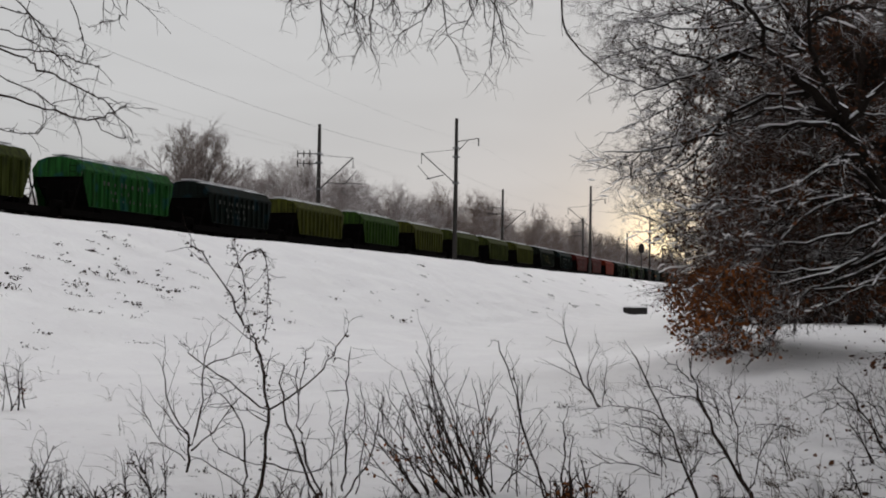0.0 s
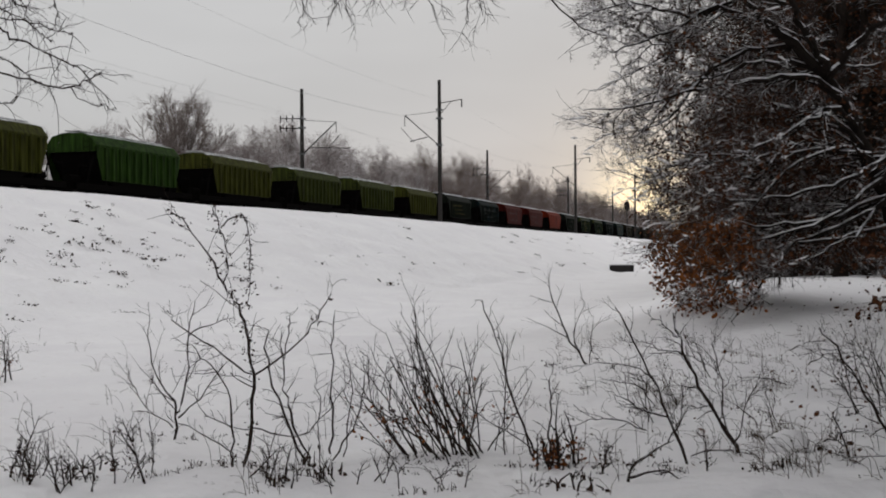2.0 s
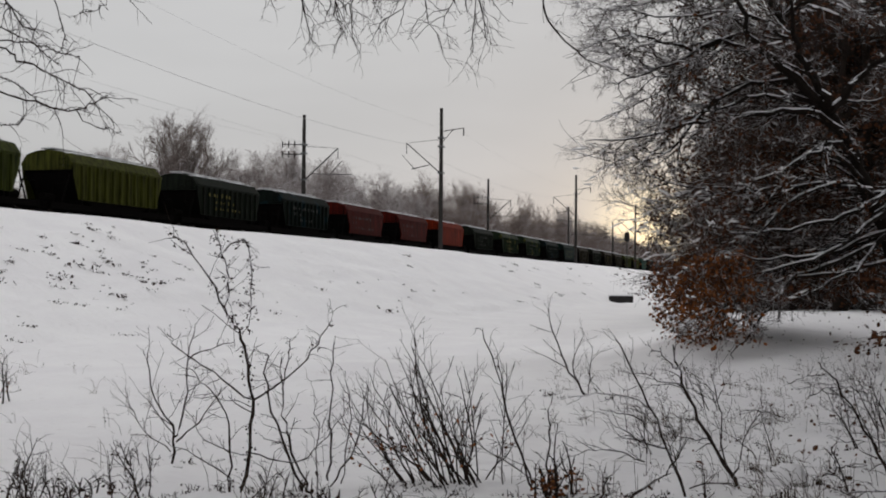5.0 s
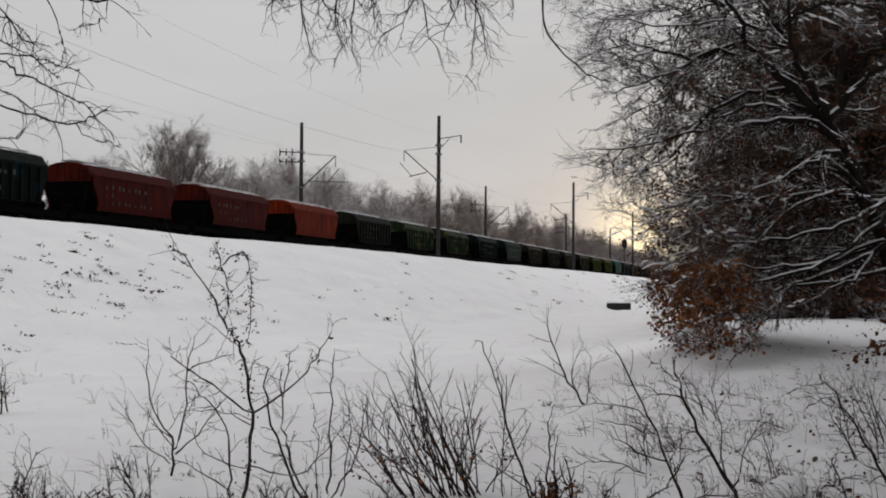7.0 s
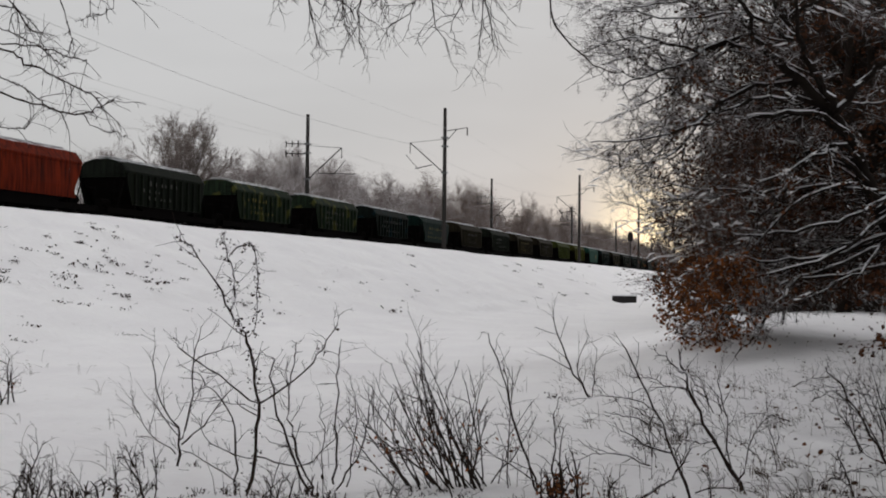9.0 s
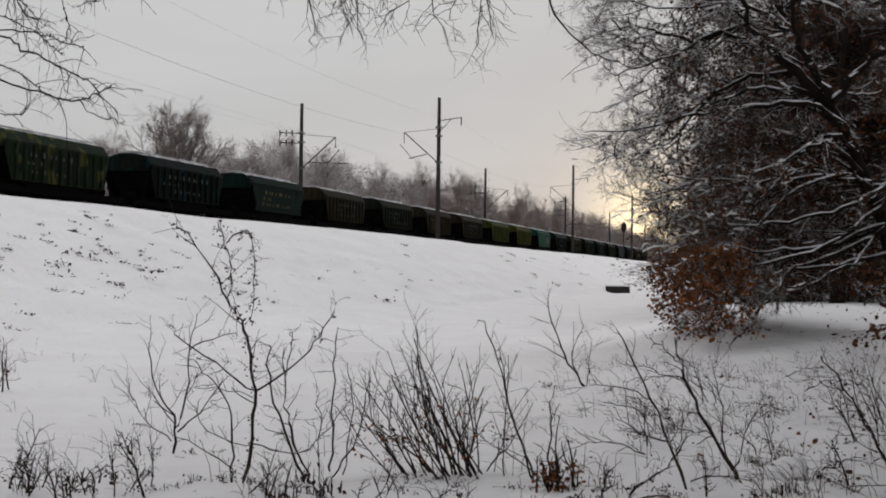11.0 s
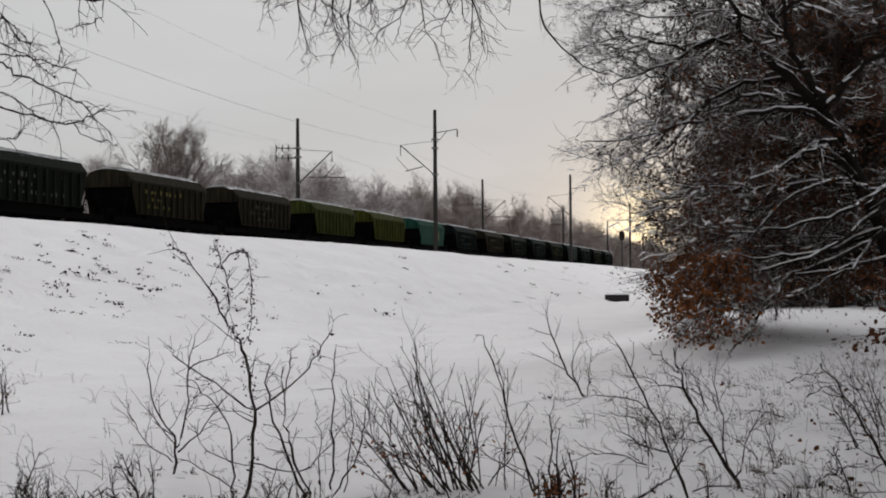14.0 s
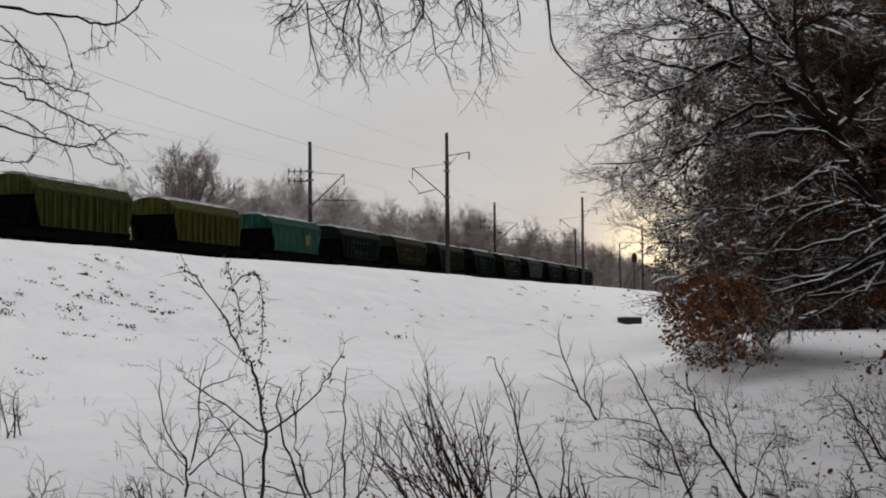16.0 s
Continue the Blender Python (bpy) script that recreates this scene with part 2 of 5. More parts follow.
def grow(V, F, rng, start, d, length, radius, spec, level=0, tips=None, guide=None, load=None, fine=None, inside=None):
    """A wandering, tapering branch with its twigs; spec holds one dict a level. load: vertices and faces of the snow that lies on it; fine: those of the thin twigs; inside: tells whether a twig may reach a place."""
    sp = spec[level]
    segs = sp.get("segs", 4)
    pts, radii, p = [start], [radius], start
    taper = sp.get("taper", 0.25)
    for i in range(segs):
        d = rand_dir(rng, d, abs(rng.gauss(0, sp.get("wander", 0.2))))
        d = (d + Vector((0, 0, sp.get("lift", 0.0)))).normalized()
        p = p + d * (length / segs)
        pts.append(p)
        radii.append(radius * (1 - (1 - taper) * (i + 1) / segs))
    if guide:
        pts, radii = guide, [radius * (1 - (1 - taper) * i / (len(guide) - 1)) for i in range(len(guide))]
        segs = len(guide) - 1
    if radius < 0.03:
        # knots and buds
        radii = [r * (0.82 + 0.06 * (int(abs(p.x * 997 + p.z * 613)) % 7)) for r, p in zip(radii, pts)]
    tube(*(fine if fine and level > 1 else (V, F)), pts, radii, sp.get("sides", 4), cap=False)
    if load and "snow" in sp and rng.random() < sp.get("snowy", 1.0):
        run, line, wide = [], [], []
        for i, p in enumerate(pts):
            flat = 1.0 if i == 0 else 1 - abs((pts[i] - pts[i - 1]).normalized().z)
            if flat > 0.45 and rng.random() < (0.74 if level == 0 else 0.6):
                line.append(p + Vector((0, 0, radii[i] * 0.75)))
                wide.append(max(radii[i] * 0.5, sp["snow"]) * rng.uniform(0.5, 1.4))
            else:
                run.append((line, wide))
                line, wide = [], []
        run.append((line, wide))
        for line, wide in run:
            if len(line) > 1:
                wide[0], wide[-1] = wide[0] * 0.4, wide[-1] * 0.4
                tube(*load, line, wide, 4, cap=False)
    if tips is not None and level >= len(spec) - 2:
        tips += pts[1:]
    if level + 1 < len(spec):
        nx = spec[level + 1]
        count = nx["n"] if isinstance(nx["n"], int) else rng.randint(*nx["n"])
        lo = nx.get("from", 0.25)
        for c in range(count):
            u = (lo + (1 - lo) * (c + rng.random()) / count) * segs
            i = min(int(u), segs - 1)
            q = pts[i].lerp(pts[i + 1], u - i)
            r = radii[i] + (radii[i + 1] - radii[i]) * (u - i)
            dd = rand_dir(rng, (pts[i + 1] - pts[i]).normalized(), nx.get("angle", 0.8) * rng.uniform(0.6, 1.3))
            reach = length * nx.get("ratio", 0.5) * rng.uniform(0.6, 1.25)
            if inside and not inside(q + dd * reach):
                reach *= 0.5
                if not inside(q + dd * reach):
                    continue
            grow(V, F, rng, q, dd, reach, min(r * 0.8, max(nx.get("rmin", 0.004), r * nx.get("thin", 0.55))), spec, level + 1, tips, None, load, fine, inside)


def leaf_quads(V, F, rng, places, size, per):
    for p in places:
        for _ in range(per):
            q = p + Vector((rng.gauss(0, 1), rng.gauss(0, 1), rng.gauss(-0.5, 0.8))) * size * 0.9
            a = Vector((rng.gauss(0, 1), rng.gauss(0, 1), rng.gauss(-0.6, 0.7))).normalized()
            b = rand_dir(rng, a, 1.5708)
            s = size * rng.uniform(0.5, 1.1)
            k = len(V)
            for u, w in ((0, 0), (0.35, 0.32), (0.75, 0.26), (1, 0), (0.75, -0.26), (0.35, -0.32)):
                v = q + a * (u * s) + b * (w * s) + a.cross(b) * (0.25 * s * abs(w))
                V.append((v.x, v.y, v.z))
            F.append((k, k + 1, k + 2, k + 3))
            F.append((k, k + 3, k + 4, k + 5))


# ---- the lie of the land: the railway runs at an angle past the camera ----
TURN = 16.48
ALONG = Vector((math.sin(radians(TURN)), math.cos(radians(TURN)), 0))
ACROSS = Vector((-math.cos(radians(TURN)), math.sin(radians(TURN)), 0))
RAIL_Z = 4.58
TRAIN_P, NEAR_P = 39.9, 35.0


def track(s, p, z):
    """The pose at s along the line, p across it; x runs along the line, y away from the camera."""
    q = ALONG * s + ACROSS * p
    return pose(q.x, q.y, z, 0, 0, 90 - TURN)


def smooth(a, b, v):
    u = min(1, max(0, (v - a) / (b - a)))
    return u * u * (3 - 2 * u)


def ground_z(x, y):
    s, p = x * ALONG.x + y * ALONG.y, x * ACROSS.x + y * ACROSS.y
    crest = 4.5 + 0.17 * smooth(48, 100, s) + 0.2 * smooth(140, 190, s) + 0.13 * noise.noise(Vector((s * 0.09, 3.1, 0)))
    z = 0.10 * noise.noise(Vector((x * 0.16, y * 0.16, 1.7))) + 0.045 * noise.noise(Vector((x * 0.7, y * 0.7, 4.0)))
    if -25 < x < 25 and 3 < y < 60:
        z += 0.02 * noise.noise(Vector((x * 2.6, y * 2.6, 9.0)))
    u = (p - 16.6) / 13.4
    if u > 0:
        bank = crest * (min(u, 1) ** 1.12)
        z = z * (1 - 0.6 * min(1, u)) + bank
        z += 0.10 * smooth(0, 0.1, u) * (1 - smooth(0.8, 1, u)) * noise.noise(Vector((s * 0.22, p * 0.5, 7.0)))
    if p > 30:
        z = crest - (crest - 4.16) * smooth(30.5, 33.0, p) + 0.02 * noise.noise(Vector((s, p, 0)))
    if p > 47:
        z = 4.16 - 1.2 * smooth(47, 56, p) + 0.3 * noise.noise(Vector((s * 0.05, p * 0.05, 0)))
    # drifts, hollows and slips on the bank and the shelf at its foot
    if 14 < p < 30 and 5 < s < 220:
        w = smooth(14, 17, p) * (1 - smooth(27.5, 29.8, p))
        z += w * (0.20 * noise.noise(Vector((s * 0.13 + p * 0.10, p * 0.33, 21.0))) + 0.15 * noise.noise(Vector((s * 0.45 + p * 0.35, p * 0.8, 5.0))))
    z += 0.26 * math.exp(-((p - 15.6) / 1.3) ** 2) * (0.7 + 0.5 * noise.noise(Vector((s * 0.06, 8.0, 0)))) * smooth(4, 14, s) * (1 - smooth(90, 160, s))
    # tussocks under the snow beside the wood
    if 7 < y < 30 and x > 0.5:
        w = smooth(0.05, 0.16, x / y) * smooth(7.5, 9.5, y) * (1 - smooth(20, 30, y))
        z += w * (0.10 * noise.noise(Vector((x * 0.9, y * 0.7, 31.0))) + 0.07 * abs(noise.noise(Vector((x * 2.0, y * 1.4, 12.0)))))
    # a low bank under the wood
    if y > 10 and x > 1:
        rise = 0.95 * smooth(17, 33, y) * smooth(1.5, 7.5, x) * (1 - smooth(0.5, 7.0, p))
        z += rise * (1 - 0.5 * smooth(36, 60, y))
    # a small ridge of drifted snow before the weeds
    z += 0.10 * math.exp(-((y - 8.4) / 0.6) ** 2) * smooth(1.2, 2.2, x)
    return z


def spaced(lo, hi, dense_lo, dense_hi, step, growth):
    mid = list(np.arange(dense_lo, dense_hi, step))
    up, v, st = [], dense_hi, step
    while v < hi:
        up.append(v)
        st *= growth
        v += st
    down, v, st = [], dense_lo - step, step
    while v > lo:
        down.append(v)
        st *= growth
        v -= st
    return sorted([lo] + down) + mid + up + [hi]


def build_ground():
    S = spaced(-900, 4200, 4, 62, 0.24, 1.045)
    P = spaced(-2500, 2500, -14, 34, 0.22, 1.10)
    V, F = [], []
    for p in P:
        for s in S:
            q = ALONG * s + ACROSS * p
            V.append((q.x, q.y, ground_z(q.x, q.y)))
    n = len(S)
    for i in range(len(P) - 1):
        for j in range(n - 1):
            k = i * n + j
            F.append((k, k + n, k + n + 1, k + 1))
    me = mesh_of("ground", V, F, SNOW, True)
    if me.polygons[0].normal.z < 0:
        me.flip_normals()
    tagged(new("ground", me), "snow-covered field rising to a railway embankment", "snow ground", kind="structure")


build_ground()


def on_ground(x, y, sink=0.03):
    return pose(x, y, ground_z(x, y) - sink)


# ---- the railway ----


def build_track(p, name):
    e = new(name)
    e.matrix_basis = track(0, p, RAIL_Z)
    tagged(e, "snow-dusted railway track with rusty rails", "railway track", "railway tracks", "structure")
    for y in (-0.76, 0.76):
        V, F = [], []
        box(V, F, -250, 1200, y - 0.035, y + 0.035, -0.05, 0.0)
        box(V, F, -250, 1200, y - 0.01, y + 0.01, -0.15, -0.05)
        box(V, F, -250, 1200, y - 0.07, y + 0.07, -0.18, -0.15)
        part("rail", mesh_of("rail", V, F, RUST), e)
    V, F = [], []
    for i in range(700):
        box(V, F, -60 + i * 0.55, -59.75 + i * 0.55, -1.35, 1.35, -0.32, -0.18)
    tagged(part("sleepers", mesh_of("sleepers", V, F, SLEEPER), e, "concrete sleepers half buried in snow"), kind="stuff")


build_track(TRAIN_P, "railway_track")
build_track(NEAR_P, "railway_track")



def build_mast(s, p, side, feeder):
    """Contact-line mast; side: +1 when the bracket reaches away from the camera."""
    q = ALONG * s + ACROSS * p
    e = new("contact_line_mast")
    e.matrix_basis = pose(q.x, q.y, ground_z(q.x, q.y) - 0.3, 0, 0, 90 - TURN)
    tagged(e, "round concrete overhead line mast with steel bracket", "mast", "overhead line masts")
    top = (17.75 if side > 0 else 17.0) - e.matrix_basis.translation.z
    V, F = [], []
    tube(V, F, [Vector((0, 0, 0)), Vector((0, 0, top * 0.5)), Vector((0, 0, top))], [0.21, 0.19, 0.15], 12)
    part("pole", mesh_of("pole", V, F, CONCRETE, False), e, "weathered grey concrete pole")
    tip = 3.3 * side
    hi, lo = top - 3.2, top - 5.9
    V, F = [], []
    rod(V, F, (0, 0.1 * side, lo), (0, tip, hi + 0.1), 0.05)
    rod(V, F, (0, 0.1 * side, hi + 0.35), (0, tip, hi + 0.1), 0.02)
    part("cantilever", mesh_of("cantilever", V, F, STEEL_DARK), e, "slanting steel cantilever tube")
    V, F = [], []
    rod(V, F, (0, tip, hi + 0.1), (0, tip, hi - 0.9), 0.035)
    rod(V, F, (0, tip * 1.12, hi - 1.0), (0, tip * 0.75, lo + 0.35), 0.03)
    if side > 0:
        rod(V, F, (0, tip * 0.35, lo + 0.75), (0, tip * 0.85, lo + 0.4), 0.045)
    else:
        rod(V, F, (0, tip * 0.25, lo + 0.55), (0, tip * 1.4, lo + 0.4), 0.035)
    part("steady_arm", mesh_of("steady_arm", V, F, STEEL_DARK), e)
    for z in (hi - 0.3, lo, top - 2.7):
        V, F = [], []
        box(V, F, -0.26, 0.26, -0.26, 0.26, z - 0.07, z + 0.07)
        part("clamp", mesh_of("clamp", V, F, STEEL_GALV), e)
    if feeder:
        V, F = [], []
        z = top - 2.1
        rod(V, F, (0, -0.1 * side, z), (0, -2.1 * side, z + 0.25), 0.04)
        rod(V, F, (0, -0.1 * side, z - 1.0), (0, -1.1 * side, z + 0.1), 0.03)
        rod(V, F, (0, -2.1 * side, z + 0.25), (0, -2.1 * side, z - 0.45), 0.06)
        part("feeder_bracket", mesh_of("feeder_bracket", V, F, STEEL_DARK), e)
    else:
        for z in (top - 2.7, top - 3.6):
            V, F = [], []
            rod(V, F, (0, -0.1 * side, z), (0, -2.1 * side, z + 0.1), 0.045)
            for k in (0.9, 1.5, 2.1):
                rod(V, F, (0, -k * side, z - 0.25), (0, -k * side, z + 0.35), 0.055)
            part("crossarm", mesh_of("crossarm", V, F, STEEL_DARK), e, "steel crossarm with pin insulators")
    return e


NEAR_S = [-29, 41, 111, 182, 249, 318, 388]
FAR_S = [-33, 37.3, 107.3, 177.2, 241.9, 300.5, 372]
for s in NEAR_S:
    build_mast(s, 31.8, 1, True)
for s in FAR_S:
    build_mast(s, 43.7, -1, False)


def build_wire(name, stations, p, z, sag, r, label):
    e = new(name)
    tagged(e, label, "wire", "overhead wires")
    for a, b in zip(stations, stations[1:]):
        V, F, pts = [], [], []
        for i in range(9):
            u = i / 8
            q = ALONG * (a + (b - a) * u) + ACROSS * p
            pts.append(Vector((q.x, q.y, z - 4 * sag * u * (1 - u))))
        tube(V, F, pts, [r] * 9, 4, cap=False)
        part("span", mesh_of("span", V, F, WIRE), e)


build_wire("messenger_wire", NEAR_S, 35.1, 14.55, 0.9, 0.011, "thin messenger wire of the overhead line")
build_wire("contact_wire", NEAR_S, 35.0, 12.0, 0.12, 0.006, "thin contact wire above the snowy track")
build_wire("messenger_wire", FAR_S, 40.4, 13.8, 0.9, 0.006, "thin messenger wire of the overhead line")
build_wire("contact_wire", FAR_S, 40.2, 11.3, 0.12, 0.006, "thin contact wire above the train")
build_wire("feeder_wire", NEAR_S, 29.7, 15.4, 1.0, 0.005, "thin feeder wire on the mast brackets")


def build_signal(s, p):
    q = ALONG * s + ACROSS * p
    e = new("railway_signal")
    e.matrix_basis = pose(q.x, q.y, ground_z(q.x, q.y) - 0.2, 0, 0, 90 - TURN)
    tagged(e, "black railway light signal on a slim post", "signal")
    V, F = [], []
    rod(V, F, (0, 0, 0), (0, 0, 7.9), 0.09, 8)
    part("post", mesh_of("post", V, F, STEEL_DARK), e)
    V, F = [], []
    for z in (6.55, 7.35):
        tube(V, F, [Vector((-0.08, 0, z)), Vector((0.06, 0, z))], [0.5, 0.5], 16)
    box(V, F, -0.07, 0.05, -0.5, 0.5, 6.55, 7.35)
    part("backboard", mesh_of("backboard", V, F, SIGNAL_BLACK), e, "round-ended black backboard")
    for z in (6.6, 7.3):
        V, F = [], []
        tube(V, F, [Vector((-0.35, 0, z)), Vector((-0.09, 0, z))], [0.17, 0.15], 10)
        part("lens_hood", mesh_of("lens_hood", V, F, GLASS_DARK), e)


build_signal(240, 32.2)


def build_headwall():
    """Concrete culvert head at the foot of the bank."""
    x, y = 18.35, 121.5
    e = new("culvert_headwall")
    e.matrix_basis = pose(x, y, ground_z(x, y) - 0.25, 0, 0, -8)
    tagged(e, "dark concrete culvert head capped with snow", "culvert")
    V, F = [], []
    box(V, F, -1.15, 1.15, -0.2, 0.2, 0.0, 0.92)
    part("wall_slab", mesh_of("wall_slab", V, F, STEEL_DARK), e, "dark wet concrete slab")
    V, F = [], []
    box(V, F, -1.22, 1.22, -0.27, 0.27, 0.92, 1.04)
    part("snow_cap", mesh_of("snow_cap", V, F, SNOW), e, "snow cap")


build_headwall()

# ---- the goods train ----
WAGON_L = 14.72
UNPAINTED = plain_material("unpainted_body", (0.1, 0.1, 0.1))


def loft(V, F, rings, close=True):
    k, m = len(V), len(rings[0])
    for r in rings:
        V += r
    for i in range(len(rings) - 1):
        for j in range(m - (0 if close else 1)):
            j2 = (j + 1) % m
            F.append((k + i * m + j, k + i * m + j2, k + (i + 1) * m + j2, k + (i + 1) * m + j))
    if close:
        F.append(tuple(k + j for j in reversed(range(m))))
        F.append(tuple(k + (len(rings) - 1) * m + j for j in range(m)))


def hopper_wagon(ribbed):
    L0 = WAGON_L
    e = new("hopper_wagon")
    W = 1.56
    x0, x1 = 2.3, L0 - 2.3
    # hopper body with sloped ends; the recess shade is in its near-black colour
    V, F = [], []
    body = [(0.35, 3.05, 3.52), (0.5, 2.8, 3.52), (1.6, 1.55, 3.52), (2.4, 1.3, 3.52)]
    rings = []
    for dx, zb, zt in body + [(x1 - x0 - a, b, c) for a, b, c in reversed(body)]:
        w = W - 0.02
        rings.append([(x0 + dx, -w + 0.05, zb), (x0 + dx, -w, (zb + zt) / 2), (x0 + dx, -w, zt), (x0 + dx, w, zt), (x0 + dx, w, (zb + zt) / 2), (x0 + dx, w - 0.05, zb)])
    loft(V, F, rings)
    part("body", mesh_of("body", V, F, UNDER), e, "sloping hopper ends, blackened for grime and recess shade")
    parts = []
    for y in (-1, 1):
        V, F = [], []
        if ribbed:
            edge = [(0.1, 3.54), (0.2, 2.9), (0.75, 1.58)]
        else:
            edge = [(0.1, 3.54), (0.35, 2.9), (0.8, 2.2), (0.85, 1.9), (0.7, 1.58)]
        pts = [(x0 + a, z) for a, z in edge] + [(x1 - a, z) for a, z in reversed(edge)]
        m = len(pts)
        bow = 0.0 if ribbed else 0.06
        V += [(x, y * (W + 0.045 + bow * (1 - abs(z - 2.3) / 1.1)), z) for x, z in pts] + [(x, y * (W + 0.0), z) for x, z in pts]
        h = len(edge)
        for i in range(h - 1):
            F.append((i, i + 1, m - 2 - i, m - 1 - i))
            F.append((m + m - 1 - i, m + m - 2 - i, m + i + 1, m + i))
        F += [(i, m + i, m + (i + 1) % m, (i + 1) % m) for i in range(m)]
        parts.append(("side_sheet", V, F))
    # roof with steep shoulders
    V, F = [], []
    rings = []
    prof = [(-1.64, 3.46), (-1.64, 3.58), (-1.25, 4.12), (-0.62, 4.30), (0, 4.34), (0.62, 4.30), (1.25, 4.12), (1.64, 3.58), (1.64, 3.46)]
    for x, k in ((x0 + 0.0, 0.94), (x0 + 0.12, 0.98), (x0 + 0.4, 1.0), (x1 - 0.4, 1.0), (x1 - 0.12, 0.98), (x1, 0.94)):
        rings.append([(x, y * (0.96 + 0.04 * (k - 0.94) / 0.06), 3.46 + (z - 3.46) * k) for y, z in prof])
    loft(V, F, rings)
    parts.append(("roof", V, F))
    for xa, xb in ((x0 + 0.02, x0 + 0.2), (x1 - 0.2, x1 - 0.02)):
        V, F = [], []
        box(V, F, xa, xb, -1.5, 1.5, 3.2, 3.46)
        parts.append(("end_plate", V, F))
    if ribbed:
        xs = np.linspace(x0 + 0.95, x1 - 0.95, 11)
        for y in (-1, 1):
            for x in xs:
                V, F = [], []
                short = 1.62
                ya, yb = sorted((y * (W + 0.046), y * (W + 0.2)))
                box(V, F, x - 0.075, x + 0.075, ya, yb, short, 3.45)
                parts.append(("side_rib", V, F))
    else:
        for y in (-1, 1):
            for x in np.linspace(x0 + 1.6, x1 - 1.6, 4):
                V, F = [], []
                ya, yb = sorted((y * (W + 0.046), y * (W + 0.075)))
                box(V, F, x - 0.04, x + 0.04, ya, yb, 1.62, 3.46)
                parts.append(("side_seam", V, F))
    for name, V, F in parts:
        me = mesh_of(name, V, F, UNPAINTED)
        ob = part(name, me, e)
        ob.material_slots[0].link = "OBJECT"
    # roof walkway and hatches
    V, F = [], []
    box(V, F, x0 + 0.1, x1 - 0.1, -0.42, 0.42, 4.37, 4.43)
    for x in np.linspace(x0 + 0.6, x1 - 0.6, 8):
        box(V, F, x - 0.03, x + 0.03, -0.25, 0.25, 4.3, 4.37)
    part("roof_walkway", mesh_of("roof_walkway", V, F, WALKWAY), e, "frosted steel roof walkway")
    for x in np.linspace(x0 + 2.2, x1 - 2.2, 4):
        V, F = [], []
        tube(V, F, [Vector((x, -0.75, 4.22)), Vector((x, -0.78, 4.36))], [0.3, 0.28], 10)
        part("loading_hatch", mesh_of("loading_hatch", V, F, WALKWAY), e)
    # sill, hopper bins and end gear
    V, F = [], []
    box(V, F, 0.5, L0 - 0.5, -1.5, -1.3, 1.0, 1.32)
    box(V, F, 0.5, L0 - 0.5, 1.3, 1.5, 1.0, 1.32)
    for x in np.linspace(x0 + 1.3, x1 - 1.3, 6):
        box(V, F, x - 0.06, x + 0.06, -1.5, 1.5, 1.3, 1.6)
    box(V, F, 0.5, L0 - 0.5, -0.3, 0.3, 0.9, 1.3)
    for x in (0.5, L0 - 0.75):
        box(V, F, x, x + 0.25, -1.5, 1.5, 0.95, 1.29)
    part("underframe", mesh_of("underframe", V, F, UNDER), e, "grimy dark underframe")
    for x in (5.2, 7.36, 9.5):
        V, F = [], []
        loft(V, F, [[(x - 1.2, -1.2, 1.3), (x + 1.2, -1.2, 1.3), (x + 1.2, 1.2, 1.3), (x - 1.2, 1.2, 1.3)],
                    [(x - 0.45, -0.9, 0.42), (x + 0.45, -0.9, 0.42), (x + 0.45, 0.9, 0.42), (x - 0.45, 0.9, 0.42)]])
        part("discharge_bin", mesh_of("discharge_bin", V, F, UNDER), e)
    for x, k in ((0.62, 1), (L0 - 0.62, -1)):
        for y in (-1.42, 1.42):
            V, F = [], []
            rod(V, F, (x + 1.0 * k, y, 1.25), (x + 1.75 * k, y, 2.95), 0.05)
            part("end_post", mesh_of("end_post", V, F, UNDER), e)
        V, F = [], []
        xl = x + 1.45 * k
        for z in np.arange(1.5, 4.0, 0.32):
            rod(V, F, (xl, -1.35, z), (xl, -0.95, z), 0.016, 4)
        for y in (-1.35, -0.95):
            rod(V, F, (xl, y, 1.3), (xl, y, 3.95), 0.02, 4)
        rod(V, F, (x + 0.1 * k, -1.45, 1.3), (x + 0.1 * k, -1.45, 2.3), 0.022, 4)
        rod(V, F, (x + 0.1 * k, -1.45, 2.3), (x + 1.1 * k, -1.45, 2.3), 0.022, 4)
        part("ladder", mesh_of("ladder", V, F, UNDER), e, "dark steel end ladder and handrail")
        V, F = [], []
        xa, xb = sorted((x - 0.1 * k, x - 0.62 * k))
        box(V, F, xa, xb, -0.11, 0.11, 0.95, 1.15)
        box(V, F, xa, xa + 0.3, -0.2, 0.2, 0.9, 1.2)
        part("coupler", mesh_of("coupler", V, F, UNDER), e)
        V, F = [], []
        tube(V, F, [Vector((x + 0.6 * k, -0.5, 1.62)), Vector((x + 1.5 * k, -0.5, 1.62))], [0.25, 0.25], 10)
        part("brake_cylinder", mesh_of("brake_cylinder", V, F, UNDER), e)
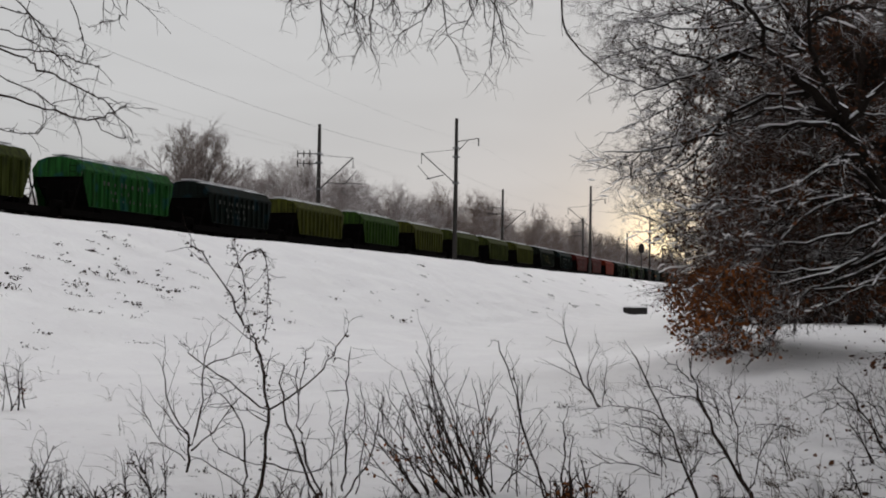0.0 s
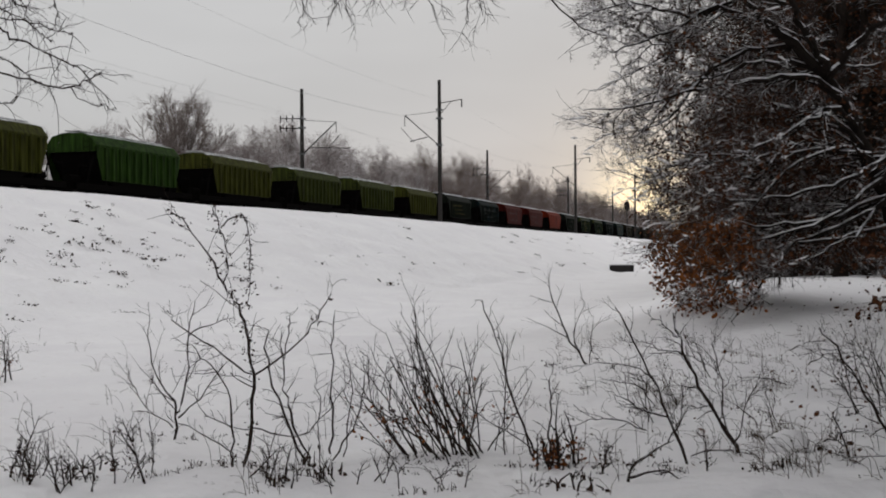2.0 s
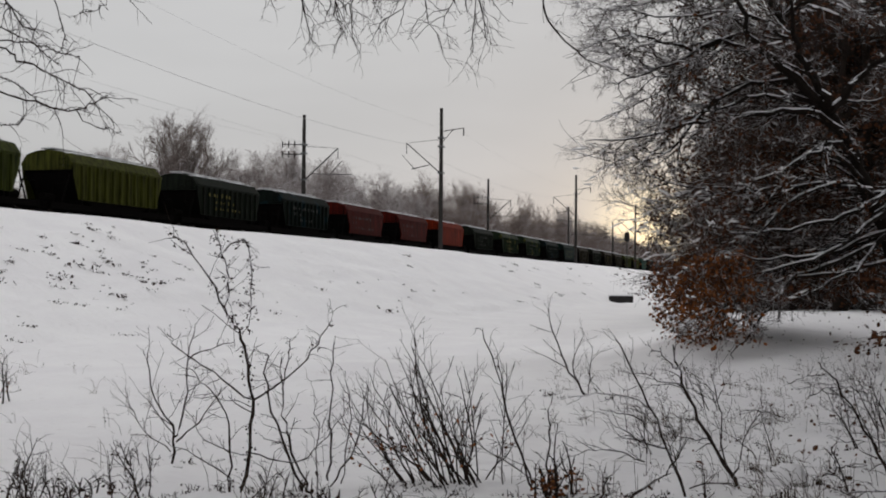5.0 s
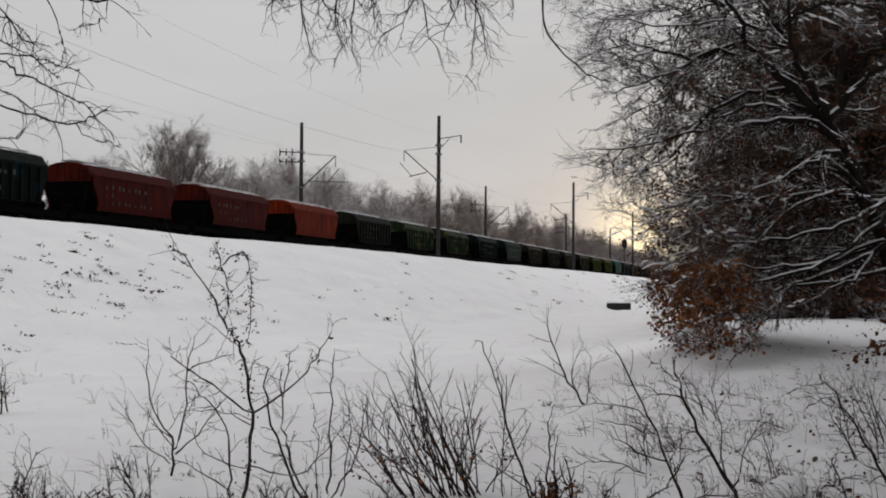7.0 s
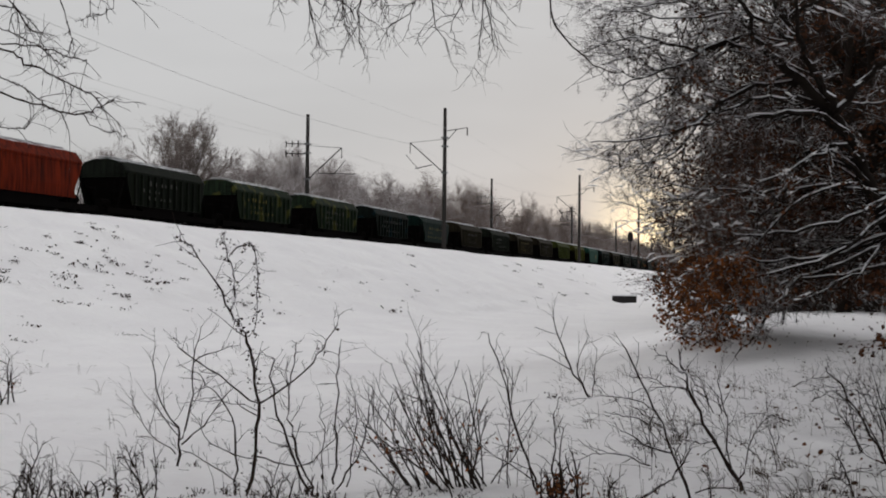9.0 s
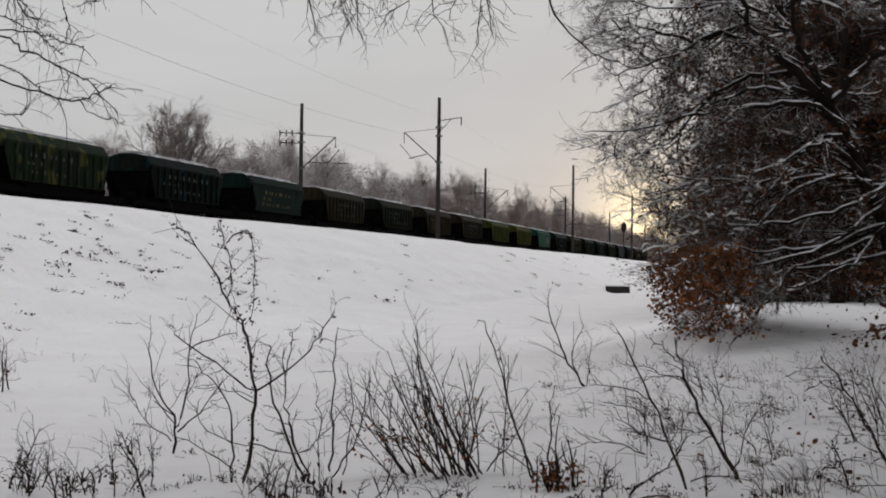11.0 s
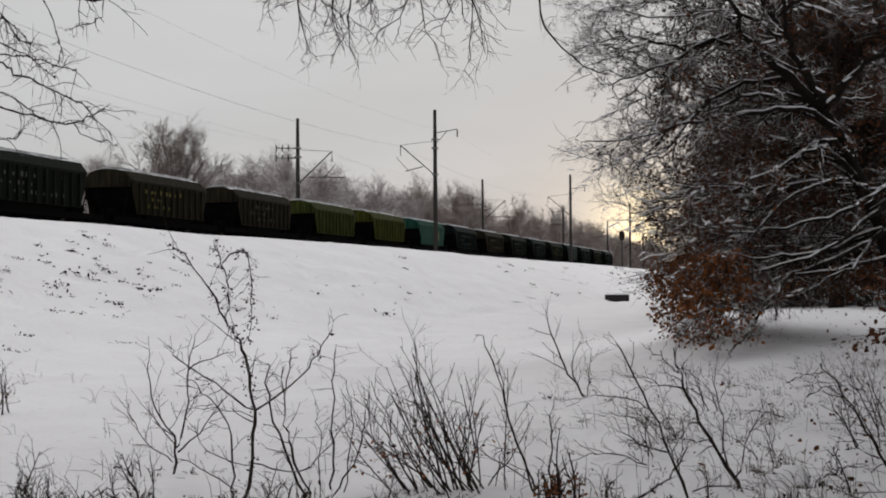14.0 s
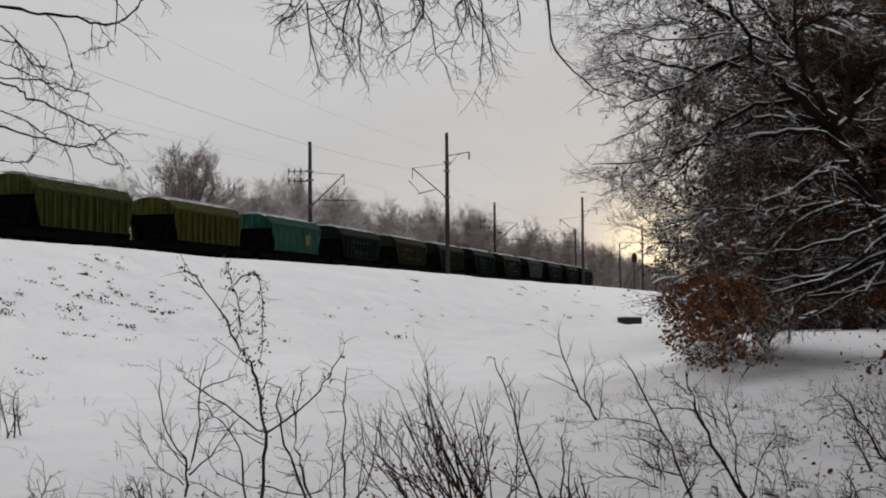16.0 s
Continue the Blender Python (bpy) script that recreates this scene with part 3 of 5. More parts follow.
    # bogies
    for bx in (2.5, L0 - 2.5):
        V, F = [], []
        box(V, F, bx - 0.25, bx + 0.25, -1.2, 1.2, 0.45, 0.9)
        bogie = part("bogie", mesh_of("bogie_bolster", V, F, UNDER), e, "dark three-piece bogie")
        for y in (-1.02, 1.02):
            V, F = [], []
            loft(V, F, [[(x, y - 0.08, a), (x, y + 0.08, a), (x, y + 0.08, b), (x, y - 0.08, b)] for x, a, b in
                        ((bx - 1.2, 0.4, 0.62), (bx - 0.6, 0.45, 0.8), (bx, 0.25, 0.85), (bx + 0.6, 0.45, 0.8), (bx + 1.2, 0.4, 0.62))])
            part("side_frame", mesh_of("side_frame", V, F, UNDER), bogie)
        for wx in (bx - 0.925, bx + 0.925):
            for y in (-0.78, 0.78):
                V, F = [], []
                k = 1 if y > 0 else -1
                tube(V, F, [Vector((wx, y - 0.07 * k, 0.475)), Vector((wx, y - 0.04 * k, 0.475)), Vector((wx, y + 0.07 * k, 0.475))], [0.5, 0.475, 0.47], 16)
                part("wheel", mesh_of("wheel", V, F, RUST), bogie)
    return e


# the wagons in running order: paint, ribbed or smooth, lettering
PAINTS = {
    "bright green": paint_material("green_paint", (0.014, 0.078, 0.016), 0.55, (0.008, 0.045, 0.042)),
    "olive green": paint_material("olive_paint", (0.041, 0.051, 0.010), 0.55),
    "yellow-olive": paint_material("yellow_olive_paint", (0.052, 0.056, 0.009), 0.55),
    "leaf green": paint_material("leaf_green_paint", (0.024, 0.055, 0.008), 0.55),
    "black-green": paint_material("black_green_paint", (0.004, 0.008, 0.006), 0.55, (0.004, 0.014, 0.018)),
    "dark red": paint_material("dark_red_paint", (0.06, 0.0045, 0.002), 0.55),
    "orange-red": paint_material("orange_red_paint", (0.15, 0.015, 0.003), 0.55),
    "dark grey-green": paint_material("dark_grey_green_paint", (0.009, 0.0125, 0.008), 0.55),
    "grey-green": paint_material("grey_green_paint", (0.014, 0.024, 0.013), 0.55, (0.06, 0.062, 0.016)),
    "dark teal": paint_material("dark_teal_paint", (0.003, 0.014, 0.011), 0.55),
    "light teal": paint_material("light_teal_paint", (0.014, 0.062, 0.044), 0.55),
    "dark brown": paint_material("dark_brown_paint", (0.022, 0.018, 0.01), 0.55),
}
ORDER = ["olive green", "olive green", "bright green", "black-green", "yellow-olive", "leaf green", "yellow-olive", "olive green", "olive green", "yellow-olive",
         "dark grey-green", "black-green", "dark red", "dark red", "orange-red", "dark grey-green", "grey-green", "grey-green", "black-green",
         "dark teal", "dark brown", "dark grey-green", "dark brown", "dark brown", "olive green", "yellow-olive", "light teal",
         "black-green", "dark brown", "dark grey-green", "black-green", "dark grey-green", "dark teal", "black-green", "dark grey-green", "black-green"]
LETTERED = {"grey-green", "black-green", "dark red", "dark grey-green", "bright green", "dark teal", "dark brown"}
SPEED, FIRST_S = 20.5, 58.0 - 2 * WAGON_L
TRAIN = []


def build_train():
    rng = random.Random(5)
    proto = {True: hopper_wagon(True), False: hopper_wagon(False)}
    used = set()
    s = FIRST_S
    for i, colour in enumerate(ORDER):
        ribbed = colour not in ("dark red", "orange-red", "light teal", "dark teal")
        at = track(s, TRAIN_P, RAIL_Z)
        if ribbed in used:
            w = copy_thing(proto[ribbed], at)
            for ob in [c for c in w.children if c.name.startswith(("side_marking", "emblem"))]:
                bpy.data.objects.remove(ob)
        else:
            w = proto[ribbed]
            w.matrix_basis = at
            used.add(ribbed)
        w.name = "hopper_wagon"
        side = "ribbed" if ribbed else "smooth-sided"
        tagged(w, f"weathered {colour} {side} covered hopper wagon on rails", "freight wagon", "wagons of the train")
        for c in w.children:
            if c.material_slots and c.material_slots[0].link == "OBJECT":
                c.material_slots[0].material = PAINTS[colour]
        TRAIN.append((w, s))
        # the couplings are drawn tight or slack along the train
        s += WAGON_L - 0.5 if i in (10, 11) else WAGON_L + 0.16 if 14 < i < 26 else WAGON_L
    for k, (w, s) in enumerate(TRAIN):
        colour = ORDER[k]
        yo = -1.56 - (0.21 if colour not in ("dark red", "orange-red", "light teal", "dark teal") else 0.112)
        if colour in LETTERED:
            mat = MARK_YELLOW if k % 3 == 1 and "red" not in colour else MARK_WHITE
            for row, count, x, size in ((2.85, rng.randint(5, 9), rng.uniform(3.6, 5.0), 0.22), (2.42, rng.randint(2, 5), rng.uniform(3.6, 5.0), 0.17), (2.0, rng.randint(4, 9), rng.uniform(3.8, 5.5), 0.17)):
                for c in range(count):
                    V, F = [], []
                    box(V, F, x + c * 0.62 + 0.1 * ((c * 7 + k) % 3), x + c * 0.62 + 0.1 * ((c * 7 + k) % 3) + size * (0.5 + 0.4 * ((c * 5 + k) % 4) / 3), yo - 0.004, yo, row, row + size * (0.8 + 0.15 * ((c * 3 + k) % 4)))
                    part("side_marking", mesh_of("side_marking", V, F, mat), w, "faded painted lettering bar")
        if colour == "light teal":
            V, F = [], []
            box(V, F, 8.9, 9.7, yo - 0.012, yo, 2.2, 3.0)
            part("emblem", mesh_of("emblem", V, F, MARK_YELLOW), w, "plain yellow painted emblem")


build_train()

# ---- trees ----


def curve_through(ctrl, rng, jitter):
    """A smooth line through (x, z) or (x, z, y) bends, with a little wander."""
    P = [Vector((c[0], c[2] if len(c) > 2 else 0.0, c[1])) for c in ctrl]
    out = []
    for i in range(len(P) - 1):
        a, b, c, d = P[max(i - 1, 0)], P[i], P[i + 1], P[min(i + 2, len(P) - 1)]
        for k in range(4):
            t = k / 4
            q = 0.5 * (2 * b + (c - a) * t + (2 * a - 5 * b + 4 * c - d) * t * t + (3 * b - a - 3 * c + d) * t ** 3)
            out.append(q + Vector((rng.gauss(0, jitter), rng.gauss(0, jitter * 2), rng.gauss(0, jitter))))
    out.append(P[-1])
    return out


def trunk_points(rng, height, lean_to, wobble=0.06):
    pts = [Vector((0, 0, 0))]
    for i in range(1, 9):
        u = i / 8
        pts.append(Vector((lean_to[0] * u * u + rng.gauss(0, wobble), lean_to[1] * u * u + rng.gauss(0, wobble), height * u)))
    return pts


def along(pts, z, height):
    f = max(0.0, min(0.999, z / height)) * (len(pts) - 1)
    i = int(f)
    return pts[i].lerp(pts[i + 1], f - i), i


OAK_SPEC = [
    dict(sides=7, taper=0.1, snow=0.011),
    dict(n=13, ratio=0.22, angle=0.75, wander=0.34, lift=-0.02, segs=7, sides=5, thin=0.42, rmin=0.016, taper=0.35, snow=0.021, **{"from": 0.06}),
    dict(n=10, ratio=0.38, angle=0.85, wander=0.42, lift=-0.01, segs=4, sides=4, thin=0.5, rmin=0.009, taper=0.5, snow=0.019, snowy=0.42),
    dict(n=8, ratio=0.45, angle=0.8, wander=0.4, lift=0.01, segs=2, sides=3, thin=0.7, rmin=0.0062, taper=0.6),
]
# bends of the oak's wood as (x beside the foot, z of the world)
OAK_TRUNK = [(0.24, -0.6), (0.12, 0.75), (0.03, 1.58), (-0.32, 2.76), (-0.72, 3.7), (-1.07, 4.56), (-1.53, 5.19)]
OAK_LEADERS = [
    (0.12, [(-1.5, 5.15), (-2.16, 5.68), (-2.79, 6.12), (-3.19, 6.62), (-3.64, 7.62), (-3.9, 9.2)]),
    (0.09, [(-1.47, 5.2), (-1.93, 5.87), (-2.27, 6.49), (-2.36, 7.46), (-2.2, 9.6)]),
    (0.09, [(-1.41, 5.05), (-0.95, 5.68), (-0.32, 6.19), (0.61, 6.72), (1.5, 8.2)]),
    (0.11, [(-0.43, 3.0), (0.15, 3.96), (0.61, 5.17), (0.84, 6.74), (0.7, 9.4)]),
]
HIGH_BOUGHS = [
    (0.060, [(-1.5, 5.25), (-2.27, 5.3), (-3.01, 5.27), (-3.87, 4.99), (-4.66, 4.75)]),
    (0.065, [(-1.07, 4.56), (-1.93, 5.06), (-3.07, 4.9), (-4.21, 4.76), (-5.34, 4.45), (-6.35, 4.35)]),
    (0.055, [(-2.16, 5.68), (-3.07, 5.59), (-3.98, 4.99), (-4.66, 4.2), (-5.6, 3.9)]),
    (0.050, [(-2.79, 6.12), (-3.64, 6.42), (-4.44, 6.0), (-5.34, 5.6), (-6.02, 5.4)]),
    (0.045, [(-3.19, 6.62), (-4.21, 6.22), (-5.34, 6.42), (-6.4, 6.2)]),
    (0.045, [(-2.27, 6.49), (-3.3, 6.95), (-4.44, 6.8), (-6.3, 6.9)]),
    (0.045, [(-3.5, 7.3), (-4.3, 7.7), (-5.3, 7.6), (-6.5, 7.7)]),
    (0.045, [(-3.7, 8.0), (-4.3, 8.7), (-5.3, 8.8), (-6.2, 8.6)]),
    (0.045, [(-0.32, 6.19), (0.15, 5.86), (0.84, 5.54), (1.54, 4.97)]),
    (0.040, [(-2.3, 7.0), (-1.6, 7.3), (-0.6, 7.2), (0.4, 7.3)]),
    (0.040, [(-2.3, 6.8), (-3.0, 7.5), (-3.9, 8.3), (-4.9, 9.2)]),
]
LOW_BOUGHS = [
    (0.055, [(-0.89, 4.1), (-1.41, 4.44), (-1.93, 4.19), (-2.61, 3.54), (-3.13, 2.96), (-3.75, 2.83)]),
    (0.055, [(-0.2, 3.53), (-1.01, 3.16), (-2.04, 2.8), (-3.3, 2.61), (-4.1, 2.77)]),
    (0.055, [(0.3, 3.8), (-0.78, 2.87), (-1.93, 2.16), (-3.07, 1.87), (-3.98, 1.81)]),
    (0.050, [(-0.25, 2.65), (-1.01, 2.28), (-2.16, 1.81), (-2.73, 1.24), (-3.3, 0.6), (-3.64, 0.2)]),
    (0.045, [(-0.08, 2.2), (-1.35, 1.93), (-2.61, 1.7), (-3.64, 1.24), (-4.21, 0.6)]),
    (0.055, [(-0.72, 3.7), (-1.58, 4.31), (-2.5, 3.88), (-3.64, 3.4), (-5.0, 3.3)]),
    (0.045, [(-0.32, 2.76), (-1.58, 2.28), (-2.73, 2.16), (-3.87, 2.15), (-4.55, 1.4)]),
    (0.040, [(-0.32, 2.76), (-0.89, 2.1), (-1.58, 1.75), (-2.16, 1.5)]),
    (0.050, [(-0.55, 3.35), (-1.24, 3.68), (-2.39, 3.2), (-3.41, 2.27), (-4.1, 1.7)]),
    (0.050, [(-0.6, 3.5), (-1.6, 3.6), (-3.0, 3.5), (-4.4, 3.55), (-5.5, 3.75)]),
]


def oak_outline(x, z):
    """Whether the crown reaches x beside the foot at height z: it bulges above, draws in below and hangs lowest at its rim."""
    edges = ((-1.0, -3.9), (0.36, -4.1), (1.03, -4.6), (1.7, -4.5), (2.5, -4.75), (3.18, -5.35), (3.63, -6.05), (4.4, -6.65), (4.75, -6.45), (5.1, -5.6), (5.55, -6.0), (6.3, -6.6), (7.1, -6.9), (12.0, -7.2))
    for (z0, e0), (z1, e1) in zip(edges, edges[1:]):
        if z0 <= z < z1:
            if x < e0 + (e1 - e0) * (z - z0) / (z1 - z0):
                return False
    return z > 0.25 + 1.1 * min(1, max(0, (x + 3.7) / 2.6))


def build_great_oak():
    """The big tree at the edge of the wood: a leaning, forked trunk whose limbs arch out over the snow and droop."""
    rng = random.Random(11)
    e = new("oak_tree")
    e.matrix_basis = on_ground(9.3, 25.0, 0.15)
    foot = e.matrix_basis.translation.z
    tagged(e, "large oak with snow-lined drooping branches and some orange leaves", "tree")

    def lower(bends):
        return [(c[0], c[1] - foot) + tuple(c[2:]) for c in bends]

    def inside(p):
        if p.x > -2.6 and p.y < -0.15 and rng.random() < 0.8:
            return False
        return oak_outline(p.x, p.z + foot + rng.gauss(0, 0.08))

    V, F = [], []
    guide = curve_through(lower(OAK_TRUNK), rng, 0.015)
    n = len(guide) - 1
    tube(V, F, guide, [0.17 * (1.35 if i == 0 else 1.1 if i == 1 else 1) * (1 - 0.35 * i / n) for i in range(n + 1)], 12)
    part("trunk", mesh_of("trunk", V, F, BARK, True), e)
    orange, brown, load, fine = ([], []), ([], []), ([], []), ([], [])
    limbs = [(r, bends, 0, 0.0) for r, bends in OAK_LEADERS]
    for high, group in ((True, HIGH_BOUGHS), (False, LOW_BOUGHS)):
        for r, bends in group:
            # each bough has thinner neighbours before and behind it
            for k in range(3 if high else 4):
                limbs.append((r * 1.15 if k == 0 else r * rng.uniform(0.5, 0.7), bends, k, (0.0, 1.3, 2.4, 3.2)[k]))
    for r, bends, k, deep in limbs:
        m = len(bends) - 1
        if k:
            up, bends = rng.uniform(-0.35, 0.45), [(x + rng.gauss(0, 0.16) * min(i, 1), z + rng.gauss(0, 0.16) * min(i, 1)) for i, (x, z) in enumerate(bends)]
            bends = [(x, z + up * i / m, deep * i / m * rng.uniform(0.7, 1.2)) for i, (x, z) in enumerate(bends)]
        else:
            bends = [(x, z, -0.16 - 0.9 * i / m) for i, (x, z) in enumerate(bends)]
        guide = curve_through(lower(bends), rng, 0.028 if k == 0 else 0.05)
        length = sum((b - a).length for a, b in zip(guide, guide[1:]))
        V, F, tips = [], [], []
        grow(V, F, rng, guide[0], Vector((-1, 0, 0)), max(length, 4.0), r, OAK_SPEC, 0, tips, guide, load, fine, inside)
        part("limb", mesh_of("limb", V, F, BARK), e)
        for t in tips:
            z = t.z + foot
            if -4.75 < t.x < -3.0 and 0.2 < z < 2.3 and rng.random() < (0.42 if z > 1.0 and -4.2 < t.x < -3.2 else 0.2 if z <= 1.75 and t.x < -3.2 and noise.noise(t * 1.3) > 0.0 else 0.06):
                leaf_quads(*orange, rng, [t], 0.10, 1)
            elif t.x > -4.6 and z > 1.4 and rng.random() < ((0.34 if t.x > -3.2 else 0.18) if noise.noise(t * 0.7) > -0.1 and z < 5.8 else 0.04):
                leaf_quads(*brown, rng, [t], 0.09, 1)
    tagged(part("snow_load", mesh_of("snow_load", *load, SNOW), e, "lines of snow lying on the branches"), kind="stuff")
    tagged(part("spray", mesh_of("spray", *fine, TWIG_FROST), e, "frosted brown twigs"), kind="stuff")
    tagged(part("foliage", mesh_of("foliage", *orange, LEAF_ORANGE), e, "withered orange-brown leaves on the low twigs"), kind="stuff")
    tagged(part("foliage", mesh_of("foliage", *brown, LEAF_BROWN), e, "few withered brown leaves"), kind="stuff")


build_great_oak()


def build_tree(name, x, y, height, seed, limbs, spec, reach, zmin, zspan, trunk_r, bark, label, group, leaf=None, dome=False):
    """A tree in two parts, trunk and crown; leaf: share, size, number; dome: a rounded crown of rising limbs."""
    rng = random.Random(seed)
    e = new(name)
    e.matrix_basis = on_ground(x, y, 0.15)
    tagged(e, label, "tree", group)
    pts = trunk_points(rng, height, (0.4, 0.1))
    V, F = [], []
    tube(V, F, pts, [trunk_r * (1.25 if i == 0 else 1) * (1 - 0.8 * i / 8) for i in range(9)], 8)
    part("trunk", mesh_of("trunk", V, F, bark, True), e)
    V, F, tips = [], [], []
    for k in range(limbs):
        u = (k + rng.random() * 0.6) / limbs
        z = zmin + u * height * zspan
        q, i = along(pts, z, height)
        a = k * 2.4 + rng.uniform(-0.4, 0.4)
        d = Vector((math.cos(a), math.sin(a), 0.8 + 0.9 * u if dome else 0.35 + 0.6 * u))
        grow(V, F, rng, q, d.normalized(), reach * (0.62 + 0.42 * math.sin(math.pi * (0.1 + 0.8 * u)) if dome else 1.0 - 0.5 * u) * rng.uniform(0.75, 1.1), trunk_r * 0.5 * (1 - 0.6 * u), spec, 0, tips)
    part("crown", mesh_of("crown", V, F, bark), e, "bare branching crown")
    if leaf:
        V, F = [], []
        leaf_quads(V, F, rng, [t for t in tips if rng.random() < leaf[0]], leaf[1], leaf[2])
        tagged(part("foliage", mesh_of("foliage", V, F, LEAF_BROWN), e, "withered dark brown leaves"), kind="stuff")
    return e


BROWN_SPEC = [
    dict(segs=6, wander=0.18, lift=-0.02, sides=5, taper=0.25),
    dict(n=9, ratio=0.42, angle=0.75, wander=0.22, lift=-0.02, segs=4, sides=4, thin=0.45, taper=0.3, **{"from": 0.15}),
    dict(n=7, ratio=0.45, angle=0.7, wander=0.25, segs=3, sides=3, thin=0.5, rmin=0.008, taper=0.5),
]
build_tree("oak_tree", 10.5, 20.5, 10.0, 23, 30, BROWN_SPEC, 2.9, 0.3, 0.88, 0.145, BARK_WOOD, "oak keeping dense dark brown withered leaves", "", (1.0, 0.13, 3))

FAR_SPEC = [
    dict(segs=5, wander=0.16, lift=0.05, sides=4, taper=0.3),
    dict(n=9, ratio=0.48, angle=0.7, wander=0.2, lift=0.04, segs=3, sides=3, thin=0.5, rmin=0.04, taper=0.5, **{"from": 0.15}),
    dict(n=9, ratio=0.5, angle=0.7, wander=0.25, lift=0.03, segs=2, sides=3, thin=0.6, rmin=0.030, taper=0.6),
    dict(n=4, ratio=0.55, angle=0.7, wander=0.25, lift=0.0, segs=1, sides=3, thin=0.7, rmin=0.024, taper=0.6),
]
WOOD_SPEC = [
    dict(segs=5, wander=0.18, lift=0.0, sides=4, taper=0.3),
    dict(n=9, ratio=0.5, angle=0.7, wander=0.2, lift=0.0, segs=3, sides=3, thin=0.5, rmin=0.02, taper=0.5),
    dict(n=8, ratio=0.5, angle=0.7, wander=0.25, lift=0.0, segs=2, sides=3, thin=0.6, rmin=0.016, taper=0.6),
    dict(n=4, ratio=0.55, angle=0.7, wander=0.25, lift=0.0, segs=1, sides=3, thin=0.7, rmin=0.012, taper=0.6),
]


ROUND_SPEC = [
    dict(segs=7, wander=0.10, lift=0.0, sides=5, taper=0.25),
    dict(n=11, ratio=0.26, angle=0.6, wander=0.2, lift=0.05, segs=4, sides=4, thin=0.5, rmin=0.04, taper=0.4, **{"from": 0.3}),
    dict(n=8, ratio=0.5, angle=0.6, wander=0.22, lift=0.03, segs=3, sides=3, thin=0.6, rmin=0.024, taper=0.5),
    dict(n=7, ratio=0.55, angle=0.6, wander=0.25, lift=0.02, segs=2, sides=3, thin=0.7, rmin=0.02, taper=0.6),
]


def build_round_tree(s, p):
    """A broad old tree: the short trunk divides into limbs that fan out to a dome."""
    rng = random.Random(46)
    q = ALONG * s + ACROSS * p
    e = new("bare_tree")
    e.matrix_basis = on_ground(q.x, q.y, 0.15)
    tagged(e, "great bare round-crowned tree behind the railway", "tree", "trees of the shelter belt")
    V, F = [], []
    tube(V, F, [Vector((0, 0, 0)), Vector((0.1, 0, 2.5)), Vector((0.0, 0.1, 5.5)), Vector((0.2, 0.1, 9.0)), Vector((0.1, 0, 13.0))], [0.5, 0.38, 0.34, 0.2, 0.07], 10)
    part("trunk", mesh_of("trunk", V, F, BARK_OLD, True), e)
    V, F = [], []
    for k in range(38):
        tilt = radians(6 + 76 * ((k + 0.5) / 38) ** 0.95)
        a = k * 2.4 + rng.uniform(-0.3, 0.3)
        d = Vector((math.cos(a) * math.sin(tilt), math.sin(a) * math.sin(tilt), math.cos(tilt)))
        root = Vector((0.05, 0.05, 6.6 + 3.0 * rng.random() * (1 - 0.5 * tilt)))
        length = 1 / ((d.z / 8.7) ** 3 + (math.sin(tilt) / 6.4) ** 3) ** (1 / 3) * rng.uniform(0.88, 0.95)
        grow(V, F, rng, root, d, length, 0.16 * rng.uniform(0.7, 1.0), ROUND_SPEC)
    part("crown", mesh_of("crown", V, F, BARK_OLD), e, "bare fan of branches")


def plant(kinds, used, k, x, y, rng, size, tall):
    """Stands a tree of that kind at x, y: the first time the tree itself, then copies."""
    m = pose(x, y, ground_z(x, y) - 0.2, 0, 0, rng.uniform(0, 360))
    if k in used:
        ob = copy_thing(kinds[k], m)
    else:
        ob = kinds[k]
        ob.matrix_basis = m
        used.add(k)
    ob.scale = (size, size, tall)


def build_belt():
    rng = random.Random(77)
    # the belt's barks are paled for haze as well as frost
    kinds = [build_tree("bare_tree", 0, 300, 15.5 + k, 40 + k, 20, FAR_SPEC, 5.0, 3.5, 0.66, 0.24, BARK_FAR, "bare frosted tree in the shelter belt, paled for haze", "trees of the shelter belt", None, True) for k in range(4)]
    kinds += [build_tree("bare_tree", 0, 300, 16.0, 48 + k, 20, FAR_SPEC, 5.0, 3.0, 0.68, 0.24, BARK_DISTANT, "bare brown tree in the shelter belt, paled for haze", "trees of the shelter belt", None, True) for k in range(2)]
    used = set()

    def put(k, s, p, size, tall):
        q = ALONG * s + ACROSS * p
        plant(kinds, used, k, q.x, q.y, rng, size, tall)

    # one great round-crowned tree with lower ones about it
    build_round_tree(134, 70)
    for k, s, p, size in ((3, 127, 72, 0.5), (1, 124, 75, 0.5), (2, 141, 74, 0.55), (0, 145, 72, 0.6), (2, 131, 78, 0.55), (1, 138, 80, 0.55)):
        put(k, s, p, size, size)
    s = 140
    while s < 640:
        for p in (66, 74, 82, 91):
            if s < 148 and p < 80 or rng.random() < 0.1:
                continue
            tall = rng.uniform(0.76, 1.06) * (0.95 if s < 190 else 1.0 if s < 260 else 1.12)
            put(rng.randrange(4) if s < 215 or rng.random() < 0.12 else 4 + rng.randrange(2), s + rng.uniform(-3, 3), p + rng.uniform(-3, 3), rng.uniform(0.85, 1.1), tall)
        s += 7.0 if s < 260 else 10


build_belt()


